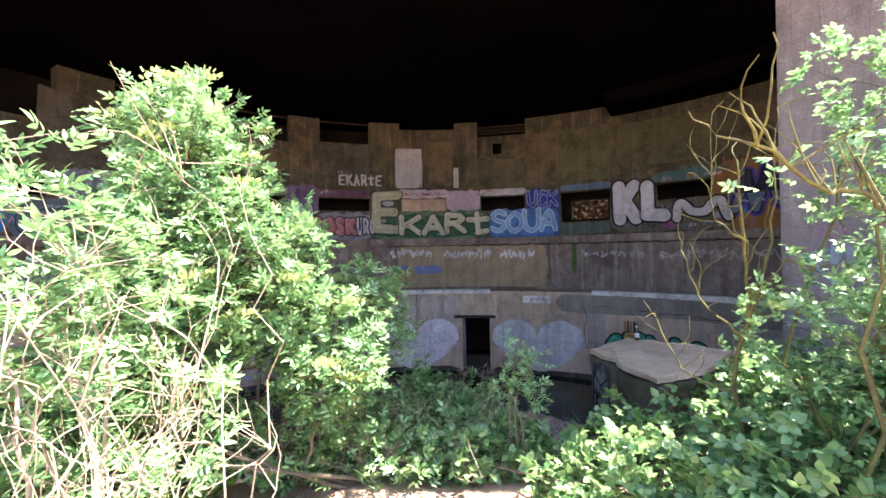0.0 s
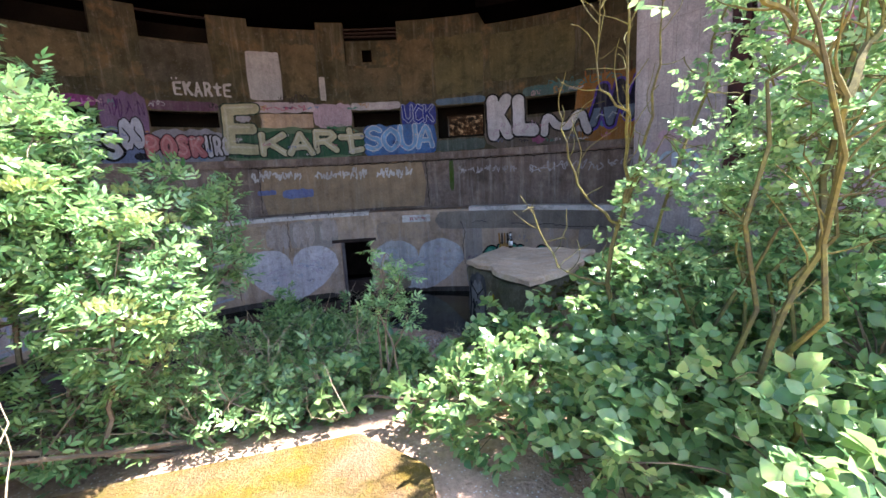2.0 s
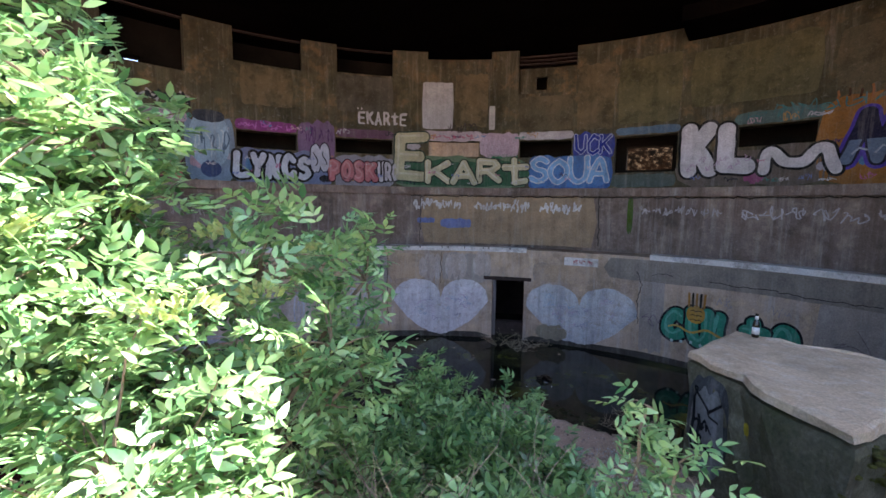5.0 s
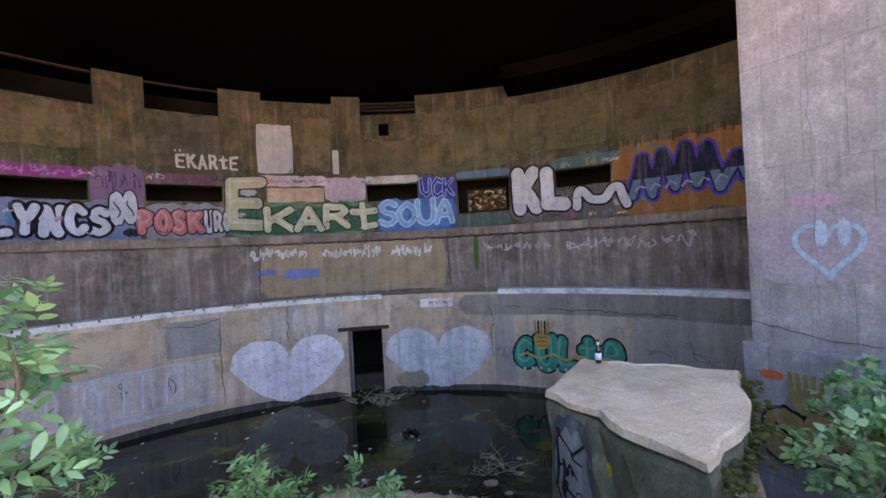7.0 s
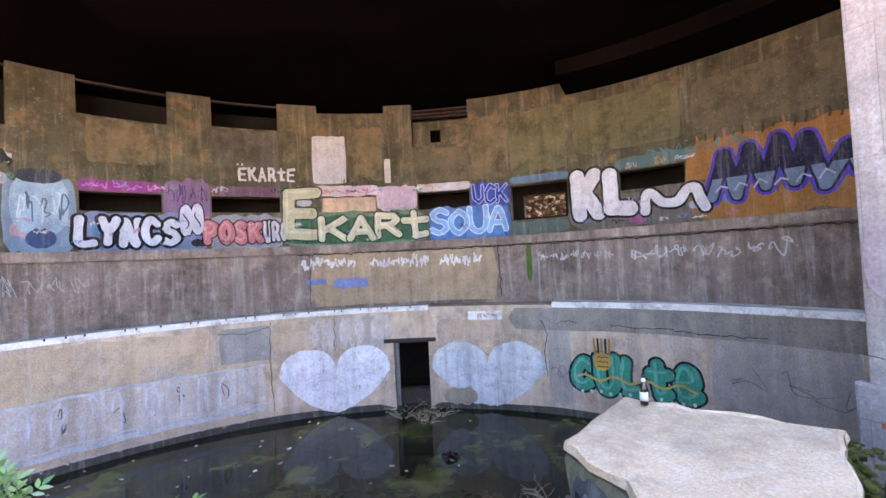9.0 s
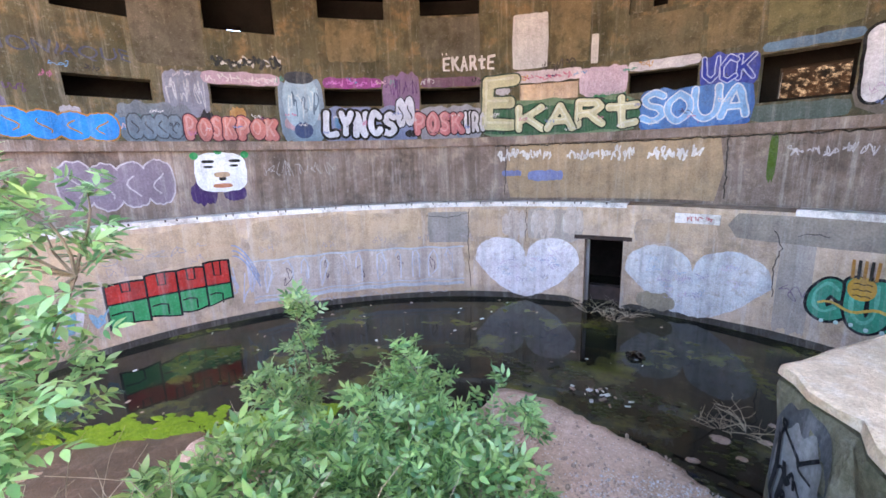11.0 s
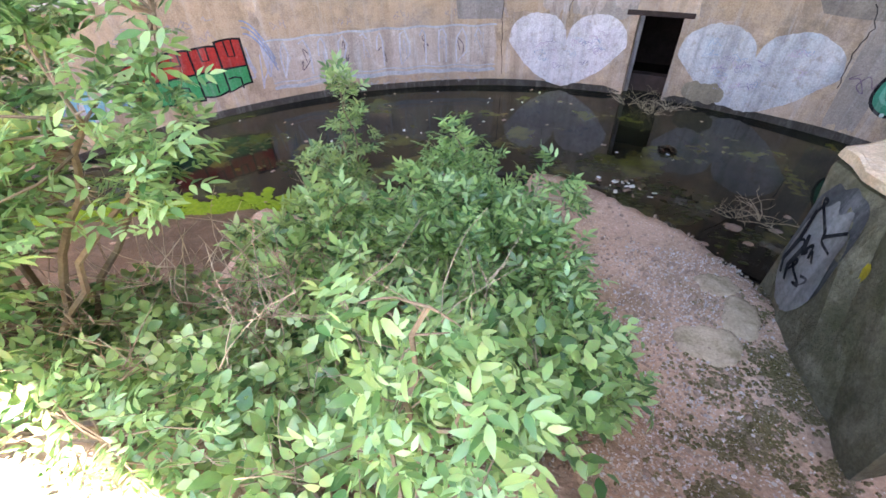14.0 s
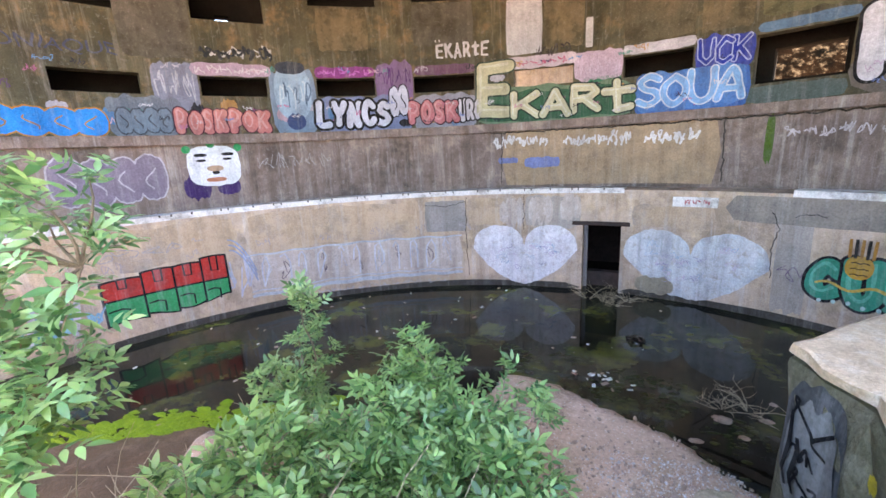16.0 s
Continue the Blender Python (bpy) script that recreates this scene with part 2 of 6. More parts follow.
A0, A1 = -118.0, 104.0


def P(a, r, z):
    return (CX + r * math.sin(radians(a)), CY + r * math.cos(radians(a)), z)


def mesh_obj(name, verts, faces, mat, parent=None, smooth=False):
    me = bpy.data.meshes.new(name)
    me.from_pydata(verts, [], faces)
    me.validate()
    me.update()
    ob = new(name, me)
    me.materials.append(mat)
    if smooth:
        me.polygons.foreach_set("use_smooth", [True] * len(me.polygons))
    if parent:
        ob.parent = parent
    return ob


def part(name, bm, mat, parent=None, label=""):
    me = bpy.data.meshes.new(name)
    bmesh.ops.recalc_face_normals(bm, faces=bm.faces[:])
    bm.to_mesh(me)
    bm.free()
    ob = new(name, me)
    me.materials.append(mat)
    if parent:
        ob.parent = parent
    if label:
        ob["label"] = label
    return ob


def ring(name, r0, r1, a0, a1, z0, z1, mat, openings=(), step=1.5, parent=None, wob=0.0):
    """A curved wall between two radii, pierced by openings (a0, a1, z0, z1)."""
    cuts_a, cuts_z = {a0, a1}, {z0, z1}
    for o in openings:
        cuts_a |= {max(a0, o[0]), min(a1, o[1])}
        cuts_z |= {max(z0, o[2]), min(z1, o[3])}
    A = sorted(cuts_a)
    fine = []
    for p, q in zip(A, A[1:]):
        k = max(1, math.ceil((q - p) / step))
        fine += [p + (q - p) * i / k for i in range(k)]
    A = fine + [A[-1]]
    Z = sorted(cuts_z)
    def solid(i, j):
        if not (0 <= i < len(A) - 1 and 0 <= j < len(Z) - 1):
            return False
        a, z = (A[i] + A[i + 1]) / 2, (Z[j] + Z[j + 1]) / 2
        return not any(o[0] < a < o[1] and o[2] < z < o[3] for o in openings)
    V, F, ix = [], [], {}
    def v(i, j, s):
        k = (i, j, s)
        if k not in ix:
            ix[k] = len(V)
            w = wob * noise.noise((A[i] * 0.35, Z[j] * 1.3, r0)) if wob and not s else 0.0
            V.append(P(A[i], (r1 if s else r0) + w, Z[j]))
        return ix[k]
    for i in range(len(A) - 1):
        for j in range(len(Z) - 1):
            if not solid(i, j):
                continue
            F.append((v(i, j, 0), v(i, j + 1, 0), v(i + 1, j + 1, 0), v(i + 1, j, 0)))
            F.append((v(i, j, 1), v(i + 1, j, 1), v(i + 1, j + 1, 1), v(i, j + 1, 1)))
            if not solid(i - 1, j):
                F.append((v(i, j, 0), v(i, j, 1), v(i, j + 1, 1), v(i, j + 1, 0)))
            if not solid(i + 1, j):
                F.append((v(i + 1, j, 0), v(i + 1, j + 1, 0), v(i + 1, j + 1, 1), v(i + 1, j, 1)))
            if not solid(i, j - 1):
                F.append((v(i, j, 0), v(i + 1, j, 0), v(i + 1, j, 1), v(i, j, 1)))
            if not solid(i, j + 1):
                F.append((v(i, j + 1, 0), v(i, j + 1, 1), v(i + 1, j + 1, 1), v(i + 1, j + 1, 0)))
    return mesh_obj(name, V, F, mat, parent)


# ---- structure ----
DOOR = (3.3, 9.1, -0.9, 1.76)
wall_lower = tagged(ring("wall_lower", R_LOW, R_MID + 0.3, A0, A1, -0.9, Z_LOW, CONC_LOW, [DOOR]),
                    "curved tan concrete pit wall standing in dark water", "wall", kind="structure")
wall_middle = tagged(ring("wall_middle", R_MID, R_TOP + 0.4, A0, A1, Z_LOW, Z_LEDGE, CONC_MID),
                     "curved grey-brown concrete wall above the pit ledge", "wall", kind="structure")
ledge = tagged(ring("ledge_upper", R_MID - 0.13, R_OUT, A0, A1, Z_LEDGE, Z_BAND, CONC_MID, wob=0.03),
               "projecting concrete ledge below the painted band", "ledge", kind="structure")
slots = [(-69.2, -60.6, 5.65, 6.18), (-84.4, -75.8, 5.65, 6.18), (-54.0, -45.6, 5.65, 6.18), (-38.7, -30.1, 5.65, 6.18), (-24.1, -14.8, 5.68, 6.18),
         (6.6, 14.9, 5.63, 6.2), (21.4, 29.9, 5.06, 6.22), (36.9, 45.0, 5.66, 6.22)]
niches = [(-69.0, -60.0, 7.67, 9.25), (-84.0, -75.0, 7.67, 9.25), (-53.8, -44.9, 7.67, 9.25), (-38.8, -29.2, 8.25, 9.25), (-23.8, -14.8, 8.36, 9.25), (-9.0, 1.6, 9.0, 9.25), (6.1, 15.2, 7.8, 9.25)]
BLIND = [(-8.7, -0.2, 5.66, 6.18)]
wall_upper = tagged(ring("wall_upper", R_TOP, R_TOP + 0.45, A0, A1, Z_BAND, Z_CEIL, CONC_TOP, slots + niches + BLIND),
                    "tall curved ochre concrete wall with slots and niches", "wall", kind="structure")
tagged(ring("wall_slot_back", R_TOP + 0.16, R_TOP + 0.4, -8.9, 0.0, 5.6, 6.25, CONC_LOW), "walled-up slot in the painted band", "wall", kind="structure")
tagged(ring("wall_niche_back", R_TOP + 0.3, R_TOP + 0.42, 5.9, 15.4, 7.6, 8.72, CONC_TOP, [(8.9, 10.6, 7.98, 8.42)]), "recessed ochre wall with a small hole", "wall", kind="structure")
wall_outer = tagged(ring("wall_outer", R_OUT, R_OUT + 0.5, A0, A1, Z_LEDGE, Z_CEIL, PASSAGE_SHADE, [(22.5, 28.6, 5.25, 6.05), (-50.6, -48.9, 8.05, 8.2)]),
                    "outer concrete wall of the passage, shade in its colour", "wall", kind="structure")
tagged(ring("wall_return", R_TOP + 0.44, R_OUT, A0, A0 + 1.5, Z_BAND, Z_CEIL, PASSAGE_SHADE), "concrete wall closing the passage", "wall", kind="structure")
tagged(ring("wall_return", R_TOP + 0.44, R_OUT, A1 - 1.5, A1, Z_BAND, Z_CEIL, PASSAGE_SHADE), "concrete wall closing the passage", "wall", kind="structure")


def door_room():
    """The flooded room behind the doorway."""
    bm = bmesh.new()
    m = Matrix.Translation(P(6.2, R_MID + 1.3, 0.6)) @ Matrix.Rotation(radians(-6.2), 4, 'Z')
    bmesh.ops.create_cube(bm, size=1.0, matrix=m @ Matrix.Diagonal((2.2, 2.2, 3.0, 1)))
    kill = [f for f in bm.faces if f.calc_center_median().y < P(6.2, R_MID + 0.35, 0)[1]]
    bmesh.ops.delete(bm, geom=kill, context='FACES')
    # the room's shade is painted on with the dark timber colour
    ob = part("wall_door_room", bm, TIMBER_AND_SHADE)
    return tagged(ob, "flooded room behind the pit doorway, shade in its colour", "room", kind="structure")


door_room()
lintel = tagged(ring("door_1", R_LOW - 0.05, R_LOW + 0.25, 1.65, 10.35, 1.763, 1.86, TIMBER_AND_SHADE), "dark timber lintel over the open pit doorway", "door lintel", kind="structure")
ring("door_sill", R_LOW + 0.45, R_LOW + 0.7, 3.3, 9.1, -0.9, 0.40, TIMBER_AND_SHADE, parent=lintel)
ring("door_post", R_LOW + 0.3, R_LOW + 0.36, 3.32, 3.9, 0.0, 1.755, CONC_PIER, parent=lintel)

strip = tagged(ring("trim_ledge_pale", R_LOW - 0.028, R_LOW + 0.4, -95.0, 9.3, Z_LOW - 0.075, Z_LOW + 0.05, STRIP, wob=0.015, step=0.6), "pale lime-washed strip along the pit ledge", "ledge strip", kind="structure")
tagged(ring("trim_ledge_pale", R_LOW - 0.034, R_LOW + 0.4, 29.5, 75.0, Z_LOW - 0.06, Z_LOW + 0.07, STRIP, wob=0.03, step=0.6), "pale chipped strip along the pit ledge", "ledge strip", kind="structure")

for i in range(34):
    a = -80.0 + 2.6 * i + 0.9 * math.sin(i * 2.3)
    ring("notch", R_LOW - 0.036, R_LOW - 0.01, a, a + 0.22, Z_LOW + 0.005, Z_LOW + 0.054, TIMBER_AND_SHADE, parent=strip)
for u0, u1, z0, z1, i, g in ((-53.8, -44.9, 7.67, 9.25, 0, 3), (-38.8, -29.2, 8.25, 9.25, 0, 3), (-23.8, -14.8, 8.36, 9.25, 0, 3)):
    tagged(ring("ceiling_beam", R_TOP + 0.03, R_TOP + 0.16, u0, u1, 9.14, 9.18, TIMBER_AND_SHADE), "thin concrete beam across the top of the niche", "beam", kind="structure")
for z in (8.78, 8.9, 9.02):
    tagged(ring("ceiling_beam", R_TOP + 0.05, R_TOP + 0.2, 6.1, 15.2, z, z + 0.045, TIMBER_AND_SHADE), "dark timber batten across the niche", "beam", kind="structure")

# roof: a slab over the pit, open to the sky in front of an unseen edge
# assumed edge position, chosen for where the sun line falls on the bank
ROOF_Y = 3.15
def roof():
    bm = bmesh.new()
    pts = [(-16.0, ROOF_Y), (16.0, ROOF_Y)] + [P(a, 14.6, 0)[:2] for a in range(96, -97, -6)]
    lo = [bm.verts.new((x, y, Z_CEIL)) for x, y in pts]
    hi = [bm.verts.new((x, y, Z_CEIL + 0.9)) for x, y in pts]
    bm.faces.new(lo)
    bm.faces.new(hi)
    k = len(pts)
    for i in range(k):
        bm.faces.new((lo[i], lo[(i + 1) % k], hi[(i + 1) % k], hi[i]))
    return tagged(part("ceiling", bm, CEIL_SHADE), "concrete slab over the rotunda, its shade painted near-black", "ceiling", kind="structure")


roof()
tagged(ring("ceiling_soffit", R_TOP - 1.6, R_TOP + 0.44, 30.4, A1, 8.84, Z_CEIL, CEIL_SHADE), "lowered soffit along the wall, its shade painted near-black", "ceiling", kind="structure")

tagged(mesh_obj("water", [P(a, R_LOW + 3.0, 0.0) for a in range(0, 360, 4)], [tuple(range(90))[::-1]], WATER), "still black water with drifting algae", "water", kind="structure")


def smooth(e0, e1, x):
    t = min(1.0, max(0.0, (x - e0) / (e1 - e0)))
    return t * t * (3 - 2 * t)


def ground_z(x, y):
    """Height of the earth: bank, gravel mound with a sharp rim, mud flat, pit bottom."""
    r = math.hypot(x - CX, y - CY)
    bank = 1.70 + 0.72 * smooth(4.3, 2.7, y) + 0.05 * noise.noise((x * 0.9, y * 0.9, 3.0))
    bank += 0.35 * smooth(1.8, 4.0, x) * smooth(5.2, 3.5, y)
    edge = 6.42 - (0.30 if x > -0.6 else 0.10) * (x + 0.6) ** 2 + 0.10 * noise.noise((x * 1.7, 4.0, 1.0))
    edge = max(edge, 4.3)
    shoulder = smooth(-4.3, -1.9, x) * smooth(6.6, 5.2, y - 0.5 * (x + 2.0)) if x < -0.6 else 1.0
    mud = max(-0.7, min(0.55, 0.13 * (4.75 + 0.55 * (x + 8.1) - y))) + 0.03 * noise.noise((x * 2, y * 2, 0))
    if y < 2.6:
        mud += (2.3 - mud) * smooth(2.6, 0.4, y)
    h = mud + (bank - mud) * shoulder
    drop = smooth(edge, edge + 0.55, y)
    h = min(h, h + (-0.7 - h) * drop * smooth(-5.0, -2.6, x))
    h += 0.42 * math.exp(-((x + 2.95) ** 2 + (y - 5.0) ** 2) / 0.10)
    if r > 9.3 and y > 1.0:
        h = min(h, -0.85)
    if r > 14.2:
        h = 4.2 + 0.4 * noise.noise((x * 0.2, y * 0.2, 0)) if y > 3 else max(h, 2.3 + 1.9 * smooth(-1.0, 3.0, y))
    return h


def ground():
    xs = sorted(set([-400, -200, -100, -60, -40, -28, -20, -16] + [round(-14 + 0.5 * i, 3) for i in range(17)] + [round(-6 + 0.09 * i, 3) for i in range(101)] + [round(3.2 + 0.5 * i, 3) for i in range(24)] + [16, 20, 28, 40, 60, 100, 200, 400]))
    ys = sorted(set([-400, -200, -100, -60, -30, -16, -10, -7] + [round(-5 + 0.25 * i, 3) for i in range(22)] + [round(0.6 + 0.09 * i, 3) for i in range(75)] + [round(7.5 + 0.6 * i, 3) for i in range(22)] + [22, 28, 40, 60, 100, 200, 400]))
    V = [(x, y, ground_z(x, y) + 0.012 * noise.noise((x * 9, y * 9, 2))) for y in ys for x in xs]
    w = len(xs)
    F = [(j * w + i, j * w + i + 1, (j + 1) * w + i + 1, (j + 1) * w + i) for j in range(len(ys) - 1) for i in range(w - 1)]
    return tagged(mesh_obj("ground", V, F, GROUND, smooth=True), "pinkish gravelly soil with moss and a mound", "ground", kind="structure")


ground()


def mud():
    xs, ys = [-9.2 + 0.14 * i for i in range(42)], [1.6 + 0.12 * i for i in range(42)]
    V, F, ix = [], [], {}
    def v(i, j):
        if (i, j) not in ix:
            ix[i, j] = len(V)
            x, y = xs[i], ys[j]
            V.append((x, y, ground_z(x, y) + 0.02 + 0.012 * noise.noise((x * 4, y * 4, 7))))
        return ix[i, j]
    for i in range(41):
        for j in range(41):
            x, y = xs[i], ys[j]
            if math.hypot(x - CX, y - CY) < 8.9 and ground_z(x, y) > -0.12 and ground_z(x, y) < 1.0 + 0.4 * noise.noise((x, y, 9)):
                F.append((v(i, j), v(i + 1, j), v(i + 1, j + 1), v(i, j + 1)))
    tagged(mesh_obj("ground_mud", V, F, MUD, smooth=True), "wet brown mud at the water edge", "mud", kind="structure")


mud()


def prism(name, loop, z0, z1, mat, parent=None, bevel=0.0, cuts=0, rough=0.0, label="", taper=0.0):
    """An upright block over a plan loop, bevelled and roughened."""
    bm = bmesh.new()
    cx, cy = sum(p[0] for p in loop) / len(loop), sum(p[1] for p in loop) / len(loop)
    lo = [bm.verts.new((cx + (x - cx) * (1 + taper), cy + (y - cy) * (1 + taper), z0)) for x, y in loop]
    hi = [bm.verts.new((x, y, z1)) for x, y in loop]
    k = len(loop)
    bm.faces.new(lo)
    bm.faces.new(hi)
    for i in range(k):
        bm.faces.new((lo[i], lo[(i + 1) % k], hi[(i + 1) % k], hi[i]))
    bmesh.ops.recalc_face_normals(bm, faces=bm.faces[:])
    if cuts:
        bmesh.ops.subdivide_edges(bm, edges=bm.edges[:], cuts=cuts, use_grid_fill=True)
    if bevel:
        sharp = [e for e in bm.edges if len(e.link_faces) == 2 and e.calc_face_angle() > 0.6]
        bmesh.ops.bevel(bm, geom=sharp, offset=bevel, segments=2, profile=0.6, affect='EDGES')
    if rough:
        for v in bm.verts:
            q = v.co * 4.0
            v.co += Vector((noise.noise(q), noise.noise(q + Vector((9, 0, 0))), noise.noise(q + Vector((0, 9, 0))) * 0.7)) * rough
    return part(name, bm, mat, parent, label)


# pier at the opening: concrete face, rusty groove, sunlit wall beyond
pier = tagged(prism("wall_pier", [(4.32, 6.3), (4.72, 5.14), (6.2, 5.4), (6.0, 6.6)], 1.0, Z_CEIL, CONC_PIER, cuts=4, bevel=0.02, rough=0.012),
              "tall grey concrete pier with board marks", "pier", kind="structure")
tagged(prism("wall_pier_foot", [(4.24, 6.36), (4.66, 5.05), (4.95, 4.25), (6.2, 4.5), (5.9, 6.7)], -0.8, 2.62, CONC_PIER, cuts=4, bevel=0.03, rough=0.015),
       "thicker concrete foot of the pier with painted letters", "pier", kind="structure")
# the stretch forward of y 1.6 is unseen, added to shade the brambles
tagged(prism("wall_side", [(4.80, 4.82), (5.5, 1.6), (5.8, 0.3), (7.2, 0.5), (6.3, 5.1)], 1.0, Z_CEIL, CONC_PIER, cuts=3, bevel=0.02, rough=0.012),
       "sunlit concrete wall with faded pink paint", "wall", kind="structure")
groove = tagged(prism("wall_groove_back", [(4.98, 5.2), (5.06, 4.8), (5.4, 4.9), (5.3, 5.25)], 2.4, Z_CEIL, RUST), "dark recess between pier and wall", "groove", kind="structure")
tagged(prism("steel_channel", [(4.80, 5.135), (4.86, 4.93), (4.98, 4.97), (4.92, 5.16)], 2.64, Z_CEIL, RUST, bevel=0.01), "dark rusty steel channel set into the pier", "steel channel", kind="structure")

# ---- things ----
from mathutils.bvhtree import BVHTree

block = tagged(new("concrete_block"), "massive weathered concrete plinth with mossy sides", "concrete block")
block.location = (1.9, 5.2, 1.2)
LOOP = [(1.27, 5.47), (2.02, 6.22), (2.98, 5.33), (2.30, 4.62), (1.48, 4.16)]
def on(ob, parent):
    ob.parent = parent
    ob.matrix_parent_inverse = Matrix.Translation(parent.location).inverted()
    return ob
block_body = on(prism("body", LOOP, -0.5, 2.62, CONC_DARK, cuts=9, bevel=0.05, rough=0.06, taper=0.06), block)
on(prism("top", LOOP, 2.635, 2.70, CONC_BLOCK, cuts=9, bevel=0.03, rough=0.055, label="pale rough concrete top, skylight in its colour"), block)


def broken_face():
    """The sloping broken front below the top, rough and pale."""
    a, b = Vector((1.62, 4.29, 2.70)), Vector((2.50, 4.78, 2.69))
    d = (b - a).normalized()
    out = Vector((d.y, -d.x, 0))
    n, m = 38, 14
    V, F = [], []
    for i in range(n + 1):
        s_ = i / n
        endw = min(1.0, 3.5 * s_, 6 * (1 - s_))
        for j in range(m + 1):
            t = j / m
            p = a.lerp(b, s_) + out * ((0.17 * t ** 0.9 + 0.06) * endw - 0.10) + Vector((0, 0, -0.75 * t ** 1.35 - 0.005))
            q = p * 4.5
            p += (out * noise.noise(q) + Vector((0, 0, 0.6 * noise.noise(q + Vector((7, 0, 0)))))) * 0.07 * min(1, 3 * t) + out * 0.02 * noise.noise(p * 17)
            V.append(tuple(p))
    for i in range(n):
        for j in range(m):
            o = i * (m + 1) + j
            F.append((o, o + 1, o + m + 2, o + m + 1))
    ob = on(mesh_obj("broken_face", V, F, CONC_BROKEN), block)
    ob["label"] = "rough broken concrete face with moss"


CONC_BROKEN = material("broken_concrete", [(0.66, 0.50, 0.34), (0.46, 0.34, 0.21), (0.76, 0.60, 0.44)], blot=1.1, stain=(0.13, 0.115, 0.04), stain_scale=2.2, stain_amt=0.85, scale=3.0, fine=45, bump=0.8)
broken_face()
slab = tagged(prism("concrete_slab", [(-2.6, 2.5), (-0.25, 2.57), (0.05, 2.2), (-0.1, 1.2), (-2.4, 1.0)], 2.1, 2.5, MOSS, cuts=6, bevel=0.04, rough=0.03),
              "broken concrete slab grown over with orange moss", "slab")

# ---- painted writing and shapes on the walls ----
def on_ring(r):
    return lambda a, z, k: P(a, r - 0.005 - 0.006 * k, z)


def on_plane(p, q):
    """A vertical face from plan point p to q; u runs in metres from p, the face looks to the left of p to q turned about."""
    d = Vector((q[0] - p[0], q[1] - p[1], 0)).normalized()
    nrm = Vector((d.y, -d.x, 0))
    if nrm.dot(Vector((0, 2.5, 0)) - Vector((p[0], p[1], 0))) < 0:
        nrm = -nrm
    return lambda u, z, k: tuple(Vector((p[0], p[1], z)) + d * u + nrm * (0.014 + 0.005 * k))


TOP, MID, LOW = on_ring(R_TOP), on_ring(R_MID), on_ring(R_LOW)
PAINTS = {}


def col(*c):
    if c not in PAINTS:
        PAINTS[c] = paint("spray_paint", c)
    return PAINTS[c]


BLACK = (0.012, 0.012, 0.014)


def graffito(label, at, kind_of="graffiti"):
    ob = tagged(new("graffiti"), label, kind_of)
    ob.location = at
    return ob


def add_part(root, name, V, F, c, label=""):
    ob = mesh_obj(name, V, F, col(*c))
    on(ob, root)
    if label:
        ob["label"] = label
    return ob


def columns(surf, u0, u1, low, high, k, n=40):
    """A shape on a wall from its lower and upper outline over 0..1."""
    V, F = [], []
    for i in range(n + 1):
        s = i / n
        a, b = low(s), high(s)
        for j in range(3):
            V.append(surf(u0 + (u1 - u0) * s, a + (b - a) * j / 2, k))
        if i:
            for j in range(2):
                p = 3 * (i - 1) + j
                F.append((p, p + 1, p + 4, p + 3))
    return V, F


def blob_shape(surf, u0, u1, z0, z1, k, seed=0, ragged=0.12, square=3.0, n=40):
    h, m = (z1 - z0) / 2, (z0 + z1) / 2
    def rim(s, sg):
        e = max(0.0, 1 - abs(2 * s - 1) ** square) ** (1 / square)
        return m + sg * h * e * (1 + ragged * noise.noise((s * 7 + seed * 3.1, sg * 5.0, seed)))
    return columns(surf, u0, u1, lambda s: rim(s, -1), lambda s: rim(s, 1), k, n)


def heart_shape(surf, u0, u1, z0, z1, k):
    H = z1 - z0
    lo = lambda s: z0 + H * 0.60 * abs(2 * s - 1) ** 1.9 + 0.05 * noise.noise((s * 9, u0, 1)) + 0.03 * noise.noise((s * 31, u0, 1))
    hi = lambda s: z0 + H * (0.66 + 0.34 * math.sqrt(max(0, 1 - (2 * abs(2 * s - 1) - 1) ** 2))) + 0.04 * noise.noise((s * 9, u0, 4)) + 0.025 * noise.noise((s * 33, u0, 4))
    return columns(surf, u0, u1, lo, hi, k, 60)


